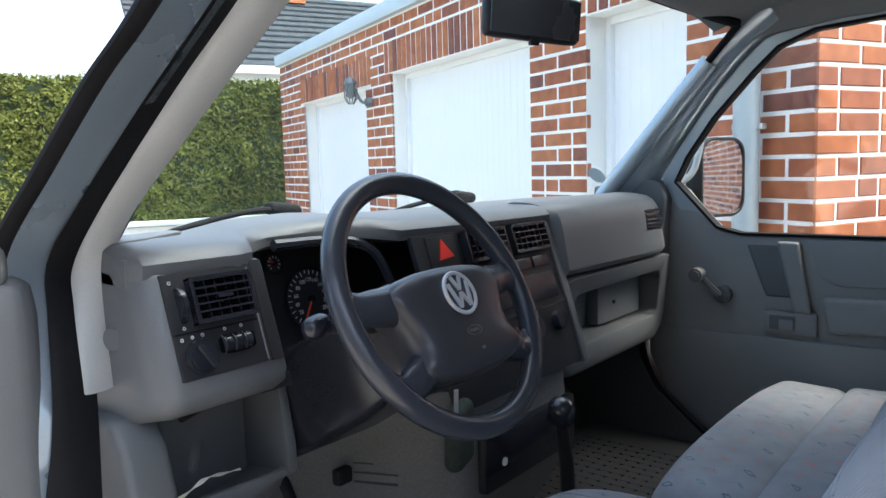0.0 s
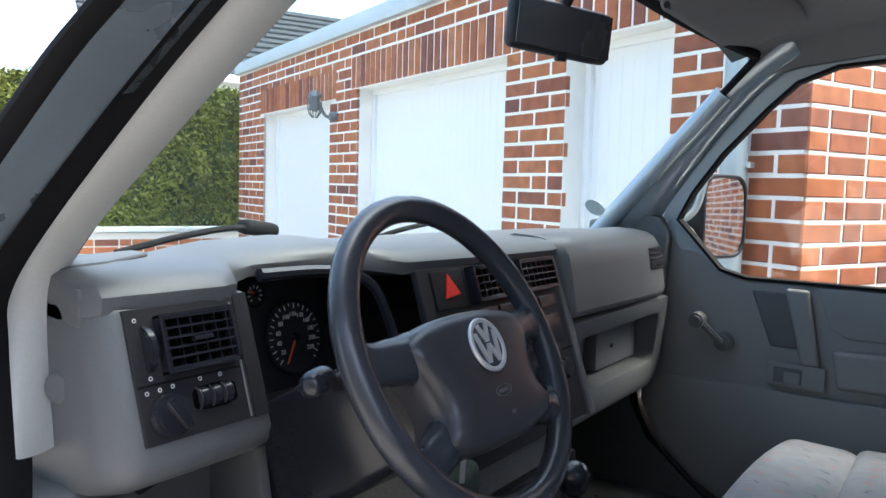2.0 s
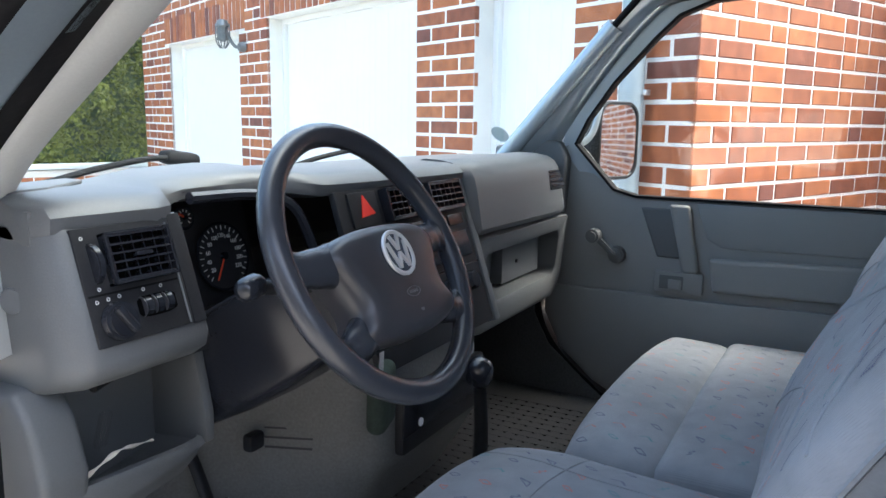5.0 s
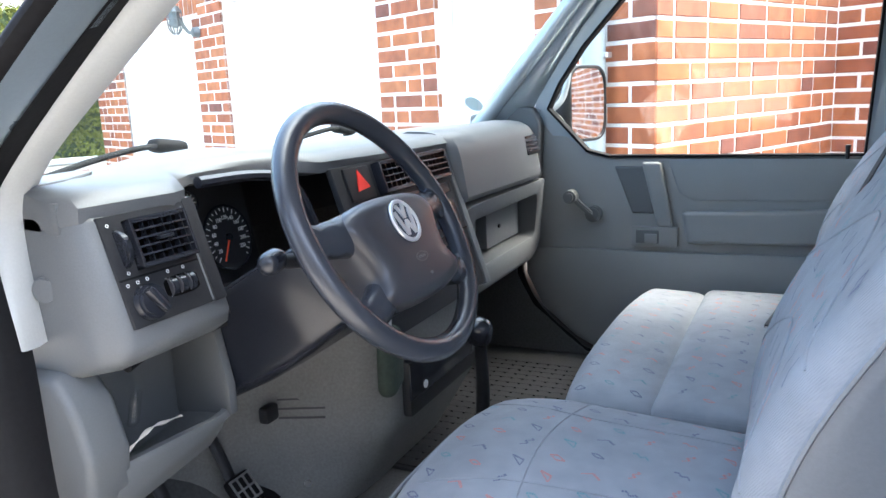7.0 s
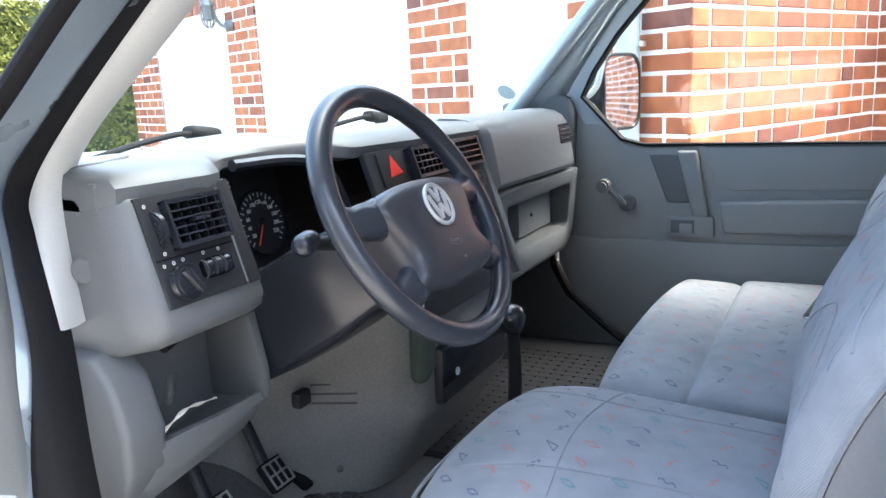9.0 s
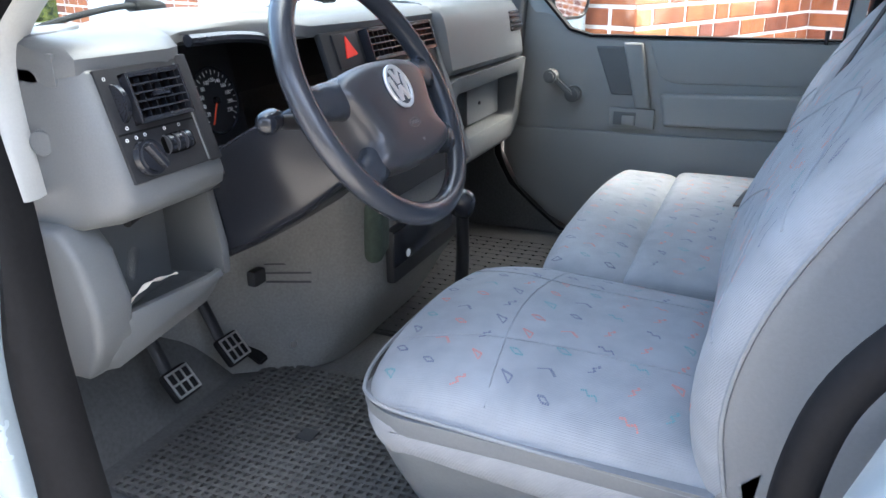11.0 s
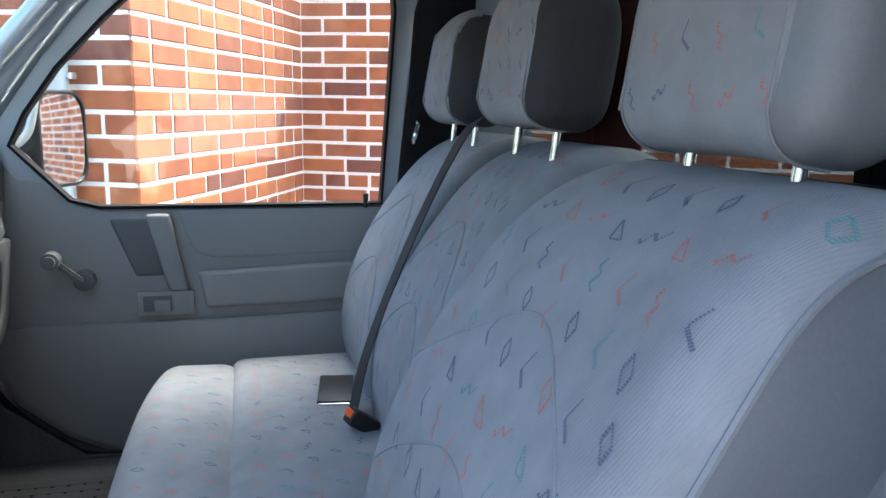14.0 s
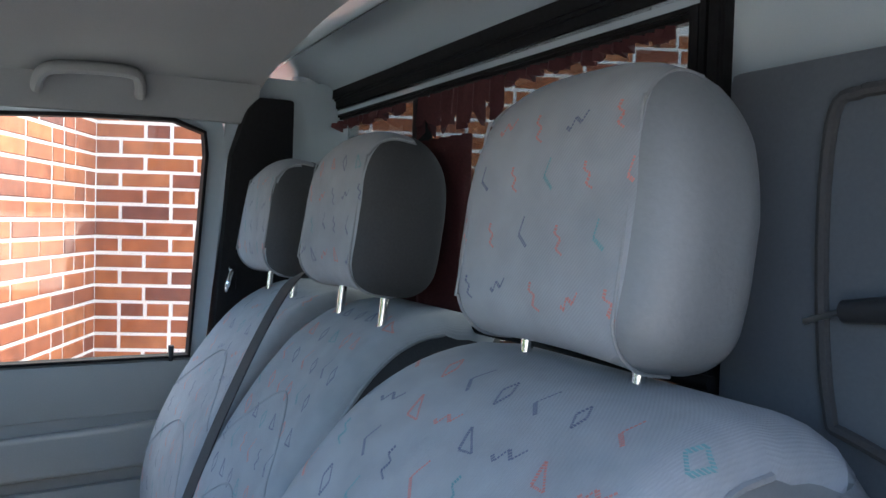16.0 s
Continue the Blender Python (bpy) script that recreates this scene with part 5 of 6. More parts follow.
def cushion(owner, x0, x1, y0, y1, z0, z1, seed, r=0.06, name="cushion", grid=(6, 6), rise=0.03, bevel_front=0.02, welt=None, arch=0.0):
    w, d, h = x1 - x0, y1 - y0, z1 - z0

    def shape(c):
        t = c.y / d + 0.5
        crown = (0.034 if d > 0.4 else 0.020) * (1 - (2 * c.x / w) ** 2) * (1 - (2 * t - 1) ** 4 * 0.5) * (c.z > 0)
        bow = arch * abs(2 * c.x / w) ** 3.5 * max(0, t - 0.4) / 0.6
        return Vector((c.x, c.y - bow, c.z + crown + rise * (t - 0.5) - bevel_front * max(0, t - 0.75) / 0.25 * (c.z > 0)))
    bm = pillow((w, d, h), min(r, h / 2), 16, shape)
    transform(bm, Matrix.Translation(((x0 + x1) / 2, (y0 + y1) / 2, (z0 + z1) / 2)))
    cu = part(name, bm, M["seat"], owner, "pale blue-grey woven cushion with small motifs")
    motifs(owner, cu, Matrix(), (x0 + 0.03, y0 + 0.03, z1 + 0.3), (w - 0.06, 0, 0), (0, d - 0.06, 0), grid[0], grid[1], (0, 0, -1), seed, 0.013)
    if d > 0.4:
        seam(owner, cu, [(x0 + 0.02, y0 + 0.62 * d, z1 + 0.2), (x0 + w / 2, y0 + 0.66 * d, z1 + 0.2), (x1 - 0.02, y0 + 0.62 * d, z1 + 0.2)], (0, 0, -1))
        seam(owner, cu, [(x0 + 0.16, y0 + 0.10, z1 + 0.2), (x0 + 0.15, y0 + 0.3, z1 + 0.2), (x0 + 0.12, y1 - 0.05, z1 + 0.2)], (0, 0, -1))
        seam(owner, cu, [(x1 - 0.12, y0 + 0.10, z1 + 0.2), (x1 - 0.13, y0 + 0.3, z1 + 0.2), (x1 - 0.10, y1 - 0.05, z1 + 0.2)], (0, 0, -1))
    zw = z1 - welt if welt else (z0 + z1) / 2 - 0.02 * h
    pts = []
    for sx, sy in ((-1, -0.9), (-1, 0.3), (-1, 0.72), (-0.985, 0.87), (-0.93, 0.965), (-0.82, 0.997), (-0.5, 1), (0, 1), (0.5, 1), (0.82, 0.997), (0.93, 0.965), (0.985, 0.87), (1, 0.72), (1, 0.3), (1, -0.9)):
        bow = arch * abs(sx) ** 3.5 * max(0, sy / 2 + 0.1) / 0.6
        pts.append(((x0 + x1) / 2 + sx * (w / 2 + 0.001), (y0 + y1) / 2 + sy * (d / 2 + 0.001) - bow, zw + rise * sy * 0.5))
    part("piping", tube(pts, 0.003, 6, 5), M["piping"], owner)
    return cu


drv = thing("driver_seat", "single driver seat in pale blue-grey patterned fabric with grey vinyl sides", "seat", "front seats", (-0.385, 0.45, FLOOR))
drv.location = (0, 0, 0)
cushion(drv, -0.638, -0.142, 0.27, 0.800, 0.845, 0.972, 3, 0.055, grid=(9, 9), welt=0.034, arch=0.045)
secs = []
for z, inset in ((FLOOR, 0.075), (0.76, 0.055), (0.82, 0.030), (0.88, 0.008), (0.915, -0.003), (0.930, -0.004), (0.932, 0.004)):
    x0, x1, y0, y1, r = -0.638 + inset, -0.142 - inset, 0.20, 0.800 - inset, 0.060
    row = [(x1, y0, z), (x0, y0, z)]
    for cx_, a0 in ((x0 + r, 180), (x1 - r, 90)):
        for k in range(8):
            a = radians(a0 - 90 * k / 7)
            px = cx_ + r * math.cos(a)
            row.append((px, y1 - r + r * math.sin(a) - 0.045 * abs((px + 0.39) / 0.248) ** 3.5, z + 0.012 * (z > 0.9)))
    secs.append(row)
bm = loft(secs)
part("base", bm, M["seat_side"], drv, "grey vinyl seat base")
backrest(drv, -0.393, 0.505, 0.0, 5, M["seat_side"])
headrest(drv, -0.366, 0.004, 1.616, 0.335, 0.272, 0.135, M["seat_side"], 7)

ben = thing("passenger_bench", "double passenger bench in pale blue-grey patterned fabric", "seat", "front seats")
cushion(ben, -0.088, 0.735, 0.500, 0.715, 0.80, 0.952, 11, 0.055, "front_roll", (15, 3), 0.006, 0.012, None, 0.03)
cushion(ben, -0.088, 0.735, 0.22, 0.530, 0.80, 0.954, 12, 0.028, "cushion", (15, 6), 0.0, 0.0)
bm = box((0.315, 0.45, 0.76), (0.78, 0.44, 0.10), 0.015)
part("base", bm, M["seat_side"], ben)
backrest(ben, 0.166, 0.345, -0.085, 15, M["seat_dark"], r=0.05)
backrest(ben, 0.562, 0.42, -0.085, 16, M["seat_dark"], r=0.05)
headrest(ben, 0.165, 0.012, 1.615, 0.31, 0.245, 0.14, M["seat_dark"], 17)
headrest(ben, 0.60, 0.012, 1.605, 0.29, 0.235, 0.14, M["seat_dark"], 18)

belt = thing("seat_belt", "black webbing seat belt across the middle backrest", "seat belt")


def strap(pts, w, owner, name="webbing"):
    path = smooth_path(pts, 6)
    secs = []
    for i, p in enumerate(path):
        d = (path[min(i + 1, len(path) - 1)] - path[max(i - 1, 0)]).normalized()
        s = d.cross(Vector((0, -0.75, -0.65))).normalized() * w / 2
        n = s.cross(d).normalized() * 0.0012
        secs.append([p - s - n, p + s - n, p + s + n, p - s + n])
    return part(name, loft(secs), M["seat_dark"], owner, smooth=False)


strap([(0.40, -0.10, 1.62), (0.375, 0.02, 1.53), (0.345, 0.095, 1.48), (0.335, 0.19, 1.30), (0.315, 0.275, 1.10), (0.29, 0.31, 0.98)], 0.046, belt)
bk = thing("belt_buckle", "black belt buckle with an orange-red button", "buckle", "belt buckles")
part("body", box((0.235, 0.300, 0.985), (0.034, 0.060, 0.030), 0.006, rot=(35, 0, 15)), M["black"], bk)
part("button", box((0.2335, 0.316, 1.000), (0.026, 0.022, 0.014), 0.002, rot=(35, 0, 15)), M["orange"], bk, "orange button")
bk2 = copy_thing(bk, pose(-0.36, 0.03, -0.03))
hk = thing("belt_anchor", "small steel belt guide on the rear pillar", "belt guide")
part("plate", tube([(0.735, 0.10, 1.50), (0.71, 0.10, 1.49), (0.70, 0.11, 1.465), (0.715, 0.11, 1.45)], 0.005, 8, 5), M["chrome"], hk)
part("webbing", box((0.745, 0.06, 1.66), (0.006, 0.045, 0.42)), M["rubber"], hk)

phone = thing("phone", "small black phone lying on the passenger seat", "phone")
part("body", box((0.425, 0.325, 0.974), (0.145, 0.068, 0.012), 0.004, rot=(0, 0, -8)), M["black"], phone)
part("edge", box((0.347, 0.337, 0.974), (0.004, 0.060, 0.008), 0.001, rot=(0, 0, -8)), M["chrome"], phone)

# ---------------------------------------------------------------- fittings
mir = thing("rear_view_mirror", "black rear-view mirror on the windscreen", "mirror")
mm = look((-0.025, 0.915, 1.758), (-0.445, 0.005, 1.70))
part("housing", transform(pillow((0.205, 0.085, 0.030), 0.014, 7), mm @ Matrix.Translation((0, 0, 0.012)) @ pose(0, 0, 0, 0, 0, 3)), M["black"], mir)
part("glass", transform(box((0, 0, -0.0045), (0.190, 0.070, 0.003), 0.001), mm @ pose(0, 0, 0, 0, 0, 3)), M["dim_mirror"], mir, "dark dimmed mirror glass")
part("lever", transform(box((0.0, -0.042, 0.004), (0.020, 0.016, 0.010), 0.003), mm), M["black"], mir)
part("foot", tube([(-0.02, 0.925, 1.78), (-0.015, 0.91, 1.82), (-0.015, 0.89, 1.86)], 0.010, 8, 4), M["black"], mir)

out = thing("wing_mirror", "passenger side wing mirror in a grey housing", "mirror")
om = look((0.935, 0.912, 1.442), (0.38, -0.40, 1.45))


def rounded(w, h, r, z):
    """A rounded rectangle's outline at height z."""
    out_ = []
    for cx_, cy_, a0 in ((w / 2 - r, h / 2 - r, 0), (r - w / 2, h / 2 - r, 90), (r - w / 2, r - h / 2, 180), (w / 2 - r, r - h / 2, 270)):
        for k in range(7):
            a = radians(a0 + 15 * k)
            out_.append((cx_ + r * math.cos(a), cy_ + r * math.sin(a), z))
    return out_


om = om @ Matrix.Translation((-0.006, 0, 0))
part("housing", transform(loft([rounded(0.10, 0.14, 0.04, 0.06), rounded(0.16, 0.20, 0.05, 0.045), rounded(0.178, 0.224, 0.05, 0.015), rounded(0.178, 0.224, 0.05, -0.012), rounded(0.172, 0.218, 0.047, -0.018), rounded(0.160, 0.206, 0.042, -0.018), rounded(0.156, 0.202, 0.040, -0.008)]), om), M["black"], out, "black mirror housing")
rows_ = []
for j in range(17):
    y_ = 0.1015 * math.sin(math.pi / 2 * (j / 8 - 1))
    e_y = max(0.0, abs(y_) - (0.1015 - 0.041))
    half_w = 0.0785 - 0.041 + math.sqrt(max(0.0, 0.041 ** 2 - e_y ** 2))
    rows_.append([(half_w * (i / 8 - 1), y_, -0.012 - 0.006 * (1 - ((half_w * (i / 8 - 1)) ** 2 + y_ ** 2) / 0.0165)) for i in range(17)])
part("glass", transform(loft(rows_, close=False), om), M["mirror"], out, "convex silver mirror glass")
part("arm", tube([(0.775, 1.035, 1.425), (0.79, 0.995, 1.430), (0.815, 0.965, 1.436), (0.838, 0.945, 1.462), (0.852, 0.935, 1.51), (0.862, 0.93, 1.56)], 0.0095, 10, 5), M["paint"], out)
part("arm", tube([(0.84, 1.01, 1.42), (0.92, 0.985, 1.40), (0.99, 0.965, 1.40)], 0.012, 8, 4), M["black"], out)

vis = thing("sun_visor", "grey padded sun visor folded under the headlining", "sun visor")
bm = pillow((0.50, 0.17, 0.022), 0.010, 8)
part("pad", transform(bm, pose(0.40, 0.745, 1.852, -21, 0, 0)), M["head"], vis)
part("clip", cyl((0.15, 0.81, 1.822), (0.19, 0.81, 1.822), 0.006, None, 10), M["black"], vis)
hd = thing("grab_handle", "grey moulded grab handle above the passenger door", "handle")
part("bar", tube([(0.70, 0.476, 1.846), (0.672, 0.474, 1.856), (0.655, 0.462, 1.872), (0.650, 0.43, 1.880), (0.648, 0.37, 1.884), (0.650, 0.32, 1.884), (0.658, 0.302, 1.878), (0.675, 0.294, 1.862), (0.70, 0.292, 1.850)], 0.011, 10, 6, flat=1.3), M["head"], hd)
dr = thing("screwdriver", "slim steel rod with a black handle on the rear wall panel", "tool")
part("rod", cyl((-0.516, RY + 0.03, 1.530), (-0.552, RY + 0.032, 1.543), 0.0028, None, 10), M["metal"], dr)
part("handle", cyl((-0.552, RY + 0.032, 1.543), (-0.64, RY + 0.038, 1.555), 0.010, 0.012, 14, bevel=0.003), M["black"], dr)

stk_ = thing("oval_sticker", "pale oval sticker on the windscreen", "sticker")
sm = Matrix.Translation((0.690, 1.160, 1.458)) @ pose(0, 0, 0, 60, 0, 60) @ Matrix.Diagonal((1, 0.62, 1, 1))
part("disc", disc(0.038, 32, 0.002, m=sm), M["zinc"], stk_)

structure("cowl", loft([[(x, 1.30 - 0.1 * (abs(x) / 0.8) ** 2, 1.352), (x, 1.66 - 0.12 * (abs(x) / 0.8) ** 2, 1.31), (x, 1.66 - 0.12 * (abs(x) / 0.8) ** 2, 1.25), (x, 1.30 - 0.1 * (abs(x) / 0.8) ** 2, 1.25)] for x in (-0.84, -0.4, 0.0, 0.4, 0.84)]), M["black"], "black plastic scuttle below the windscreen", True)
for x0, x1, y in ((-0.52, -0.14, 1.44), (0.02, 0.44, 1.38)):
    wp = thing("wiper", "black windscreen wiper parked at the glass foot", "wiper", "wipers")
    part("blade", bar((x0, y + 0.02, 1.365), (x1, y + 0.03, 1.385), 0.008, 0.014, None, 0.002), M["rubber"], wp)
    part("arm", tube([(x0 + 0.06, y + 0.03, 1.382), ((x0 + x1) / 2, y + 0.045, 1.402), (x1 - 0.06, y + 0.05, 1.414), (x1 + 0.01, y + 0.06, 1.40)], 0.006, 8, 5), M["rubber"], wp)
    part("cap", transform(pillow((0.09, 0.04, 0.03), 0.014, 6), pose(x1, y + 0.06, 1.410, 0, 8, 0)), M["rubber"], wp)
    part("pivot", cyl((x1 + 0.02, y + 0.06, 1.32), (x1 + 0.02, y + 0.06, 1.41), 0.014, None, 12), M["rubber"], wp)

# curtain gathered on the rear window's top
for x0, x1, drop in ((-0.325, 0.01, 0.014), (0.02, 0.30, 0.050), (0.36, 0.78, 0.016)):
    cu = thing("curtain", "dark maroon gathered curtain at the rear window", "curtain", "curtains")
    secs = []
    n = 60
    for i in range(n + 1):
        x = x0 + (x1 - x0) * i / n
        w = 0.006 * math.sin(i * 1.9) + 0.003 * math.sin(i * 0.7)
        d = drop * (1 + 0.3 * math.sin(i * 0.55) + 0.2 * math.sin(i * 1.7))
        secs.append([(x, RY + 0.006 + w, WZ1 - 0.02), (x, RY + 0.006 + w * 1.5, WZ1 - 0.02 - d), (x, RY + 0.009 + w * 1.5, WZ1 - 0.02 - d), (x, RY + 0.009 + w, WZ1 - 0.02)])
    part("cloth", loft(secs), M["curtain"], cu)
cu = thing("curtain", "dark maroon curtain drawn to the side of the rear window", "curtain", "curtains")
secs = []
for i in range(41):
    x = 0.10 + 0.30 * i / 40
    w = 0.012 * math.sin(i * 1.3)
    secs.append([(x, RY + 0.012 + w, 1.752), (x, RY + 0.012 + w, 1.41), (x, RY + 0.016 + w, 1.41), (x, RY + 0.016 + w, 1.752)])
part("cloth", loft(secs), M["curtain"], cu)

# ---------------------------------------------------------------- outside
structure("ground", prism([(-150, -150), (150, -150), (150, 150), (-150, 150)], "z", -0.3, 0.0), M["ground"], "pale grey paved yard")
GA = radians(24)
U = Vector((math.sin(GA), math.cos(GA), 0))
V = Vector((U.y, -U.x, 0))
C0 = Vector((1.816, 0.852, 0))
# garage frame: local x along the row of doors, local y into the building
GM = Matrix(((U.x, V.x, 0, C0.x), (U.y, V.y, 0, C0.y), (0, 0, 1, 0), (0, 0, 0, 1)))

BL, BH, JT = 0.237, 0.0685, 0.0148
COURSE = BH + JT
TOP = 2.72
garage = tagged(new("wall_garage"), "red brick garage row with white joints and white doors", kind="structure")
LINTEL = [0.0, 0.12, 0.12]
DOORS = [(0.64, 1.33, 2.23), (1.84, 3.80, 2.23), (4.33, 6.06, 2.18)]


def brick_rows(x0, x1, z0, z1, seed, holes=()):
    """Courses of stretchers and headers in a wild bond, leaving the holes open: (x, z, length) of each brick."""
    rng = random.Random(seed)
    out_ = []
    n0, n1 = int(round(z0 / COURSE)), int(z1 / COURSE)
    for n in range(n0, n1):
        z = n * COURSE
        spans = [(x0, x1)]
        for a, b_, lo, hi in holes:
            if lo <= z + BH * 0.6 < hi:
                nxt = []
                for s, e in spans:
                    if b_ <= s or a >= e:
                        nxt.append((s, e))
                    else:
                        if a > s:
                            nxt.append((s, a))
                        if b_ < e:
                            nxt.append((b_, e))
                spans = nxt
        for s, e in spans:
            x = s
            first = True
            while x < e - 0.02:
                L = BL
                if first and n % 2:
                    L = 0.115
                elif rng.random() < 0.22:
                    L = 0.115
                first = False
                L = min(L, e - x)
                if e - x - L < 0.05:
                    L = e - x
                if L > 0.02:
                    out_.append((x, z, L))
                x += L + JT
    return out_


def brick_mesh(L, h=BH, d=0.03):
    b = box((L / 2, d / 2, h / 2), (L, d, h))
    front = [e for e in b.edges if all(v.co.y < 1e-4 for v in e.verts)]
    bmesh.ops.bevel(b, geom=front, offset=0.004, segments=1, affect="EDGES")
    return b


SHARED = {}


def lay(parent, m, rows, near, rng):
    """Near bricks become objects on shared meshes; the others are joined into one."""
    joined = bmesh.new()
    verts, faces = [], []
    flip = m.determinant() < 0
    if flip:
        m = m @ Matrix.Diagonal((-1, 1, 1, 1))
        rows = [(-x - L, z, L) for x, z, L in rows]
    for x, z, L in rows:
        proud = rng.uniform(-0.0015, 0.0015)
        if near(-x if flip else x, z):
            key = round(L, 3)
            if key not in SHARED:
                b = brick_mesh(key)
                me = bpy.data.meshes.new("brick")
                b.to_mesh(me)
                b.free()
                me.materials.append(M["brick"])
                SHARED[key] = me
            ob = new("brick", SHARED[key])
            ob.parent = parent
            ob.matrix_local = m @ Matrix.Translation((x, -0.003 + proud, z)) @ Matrix.Rotation(rng.uniform(-0.006, 0.006), 4, "Y")
        else:
            k = len(verts)
            y0 = -0.003 + proud
            c = 0.004
            for yy, i in ((0.02, 0), (y0 + c, 0), (y0, c)):
                verts += [m @ Vector(p) for p in ((x + i, yy, z + i), (x + L - i, yy, z + i), (x + L - i, yy, z + BH - i), (x + i, yy, z + BH - i))]
            for r in (0, 4):
                for q in range(4):
                    faces.append((k + r + q, k + r + (q + 1) % 4, k + r + 4 + (q + 1) % 4, k + r + 4 + q))
            faces.append((k + 8, k + 9, k + 10, k + 11))
    joined.free()
    if faces:
        me = bpy.data.meshes.new("bricks")
        me.from_pydata([tuple(v) for v in verts], [], faces)
        me.materials.append(M["brick_far"])
        ob = new("bricks", me)
        ob.parent = parent
        tagged(ob, kind="stuff")


LEN_B = 1.64
ROW_END = 6.93
# mortar cores: facade with its openings
bm = bmesh.new()
xs = [0.012, 0.64, 1.33, 1.84, 3.80, 4.33, 6.06, ROW_END]
for a, b_ in ((0.012, 0.64), (1.33, 1.84), (3.80, 4.33), (6.06, ROW_END)):
    box(((a + b_) / 2, 0.13, TOP / 2), (b_ - a, 0.26, TOP), bm=bm)
for a, b_, h in DOORS:
    box(((a + b_) / 2, 0.13, (h + TOP) / 2), (b_ - a, 0.26, TOP - h), bm=bm)
part("masonry", transform(bm, GM), M["mortar"], garage, smooth=False)
bm = box((0.122, LEN_B / 2 + 0.012, TOP / 2), (0.24, LEN_B, TOP))
part("masonry", transform(bm, GM), M["mortar"], garage, smooth=False)
# wall that comes forward beside the van
wall_yard = tagged(new("wall_yard"), "red brick house wall with white joints", kind="structure")
bm = box((-2.6, LEN_B + 0.13, 1.36), (5.7, 0.24, 2.72))
part("masonry", transform(bm, GM), M["mortar"], wall_yard, smooth=False)

cap = thing("parapet_cap", "pale metal cap along the garage roof edge", "roof edge")
part("strip", transform(box((ROW_END / 2 - 0.02, 0.12, TOP + 0.005), (ROW_END + 0.10, 0.34, 0.12), 0.006), GM), M["cap"], cap)
part("strip", transform(box((0.12, LEN_B / 2, TOP + 0.004), (0.336, LEN_B - 0.3, 0.116), 0.006), GM), M["cap"], cap)
part("roof", transform(box((ROW_END / 2 + 0.2, 3.0, TOP - 0.10), (ROW_END - 0.5, 5.4, 0.06)), GM), M["tile"], cap)

for i, (a, b_, h) in enumerate(DOORS):
    gd = thing("garage_door", "white metal up-and-over garage door with fine ribs", "garage door", "garage doors")
    bm = box(((a + b_) / 2, 0.17, h / 2), (b_ - a, 0.03, h))
    part("leaf", transform(bm, GM), M["door_white"], gd, smooth=False)
    bm = bmesh.new()
    n = int((b_ - a) / 0.075)
    for k in range(1, n):
        box((a + (b_ - a) * k / n, 0.1545, h / 2 - 0.02), (0.010, 0.0016, h - 0.1), 0.001, bm=bm)
    part("rib", transform(bm, GM), M["door_white"], gd, smooth=False)
    bm = bmesh.new()
    box((a + 0.02, 0.15, h / 2), (0.04, 0.05, h), 0.004, bm=bm)
    box((b_ - 0.02, 0.15, h / 2), (0.04, 0.05, h), 0.004, bm=bm)
    box(((a + b_) / 2, 0.15, h - 0.02), (b_ - a - 0.08, 0.05, 0.04), 0.004, bm=bm)
    part("frame", transform(bm, GM), M["door_white"], gd)

# soldier course over each wide door
rng = random.Random(4)
for i, (a, b_, h) in enumerate(DOORS):
    b0, b1 = a - LINTEL[i], b_ + LINTEL[i]
    n = int((b1 - b0) / COURSE)
    for k in range(n):
        x = b0 + k * (b1 - b0) / n
        key = ("soldier", 0)
        if key not in SHARED:
            b = brick_mesh(BH, 0.24, 0.05)
            me = bpy.data.meshes.new("brick")
            b.to_mesh(me)
            b.free()
            me.materials.append(M["brick"])
            SHARED[key] = me
        ob = new("brick", SHARED[key])
        ob.parent = garage
        ob.matrix_local = GM @ Matrix.Diagonal((-1, 1, 1, 1)) @ Matrix.Translation((-x - BH, -0.007 + rng.uniform(-0.002, 0.002), h + 0.01))

pipe = thing("downpipe", "zinc rainwater downpipe with a bracket", "downpipe")
pc = GM @ Vector((0.25, -0.075, 0))
part("pipe", cyl((pc.x, pc.y, 0), (pc.x, pc.y, TOP), 0.05, None, 28), M["zinc"], pipe)
part("bracket", cyl((pc.x, pc.y, 1.60), (pc.x, pc.y, 1.625), 0.054, None, 28, bevel=0.004), M["zinc"], pipe)
pb = GM @ Vector((0.19, -0.06, 1.612))
part("screw", box(tuple(pb), (0.03, 0.025, 0.022), 0.004, rot=(0, 0, -24)), M["metal"], pipe)

lamp = thing("wall_lamp", "galvanised cage wall lamp between the garage doors", "wall lamp")
lc = GM @ Vector((4.30, -0.15, 2.13))
part("glass_body", cyl(lc + Vector((0, 0, -0.05)), lc + Vector((0, 0, 0.07)), 0.034, 0.038, 18, bevel=0.01), M["lamp_metal"], lamp)
part("hood", cyl(lc + Vector((0, 0, 0.07)), lc + Vector((0, 0, 0.12)), 0.056, 0.035, 20, bevel=0.006), M["lamp_metal"], lamp)
for z in (-0.03, 0.02, 0.07):
    part("cage_ring", ring(0.054, 0.005, 24, 6, m=Matrix.Translation(lc + Vector((0, 0, z)))), M["lamp_metal"], lamp)
for k in range(6):
    a = k * math.pi / 3
    o = Vector((0.054 * math.cos(a), 0.054 * math.sin(a), 0))
    part("cage_bar", tube([lc + o + Vector((0, 0, 0.09)), lc + o + Vector((0, 0, -0.04)), lc + o * 0.4 + Vector((0, 0, -0.10))], 0.005, 6, 4), M["lamp_metal"], lamp)
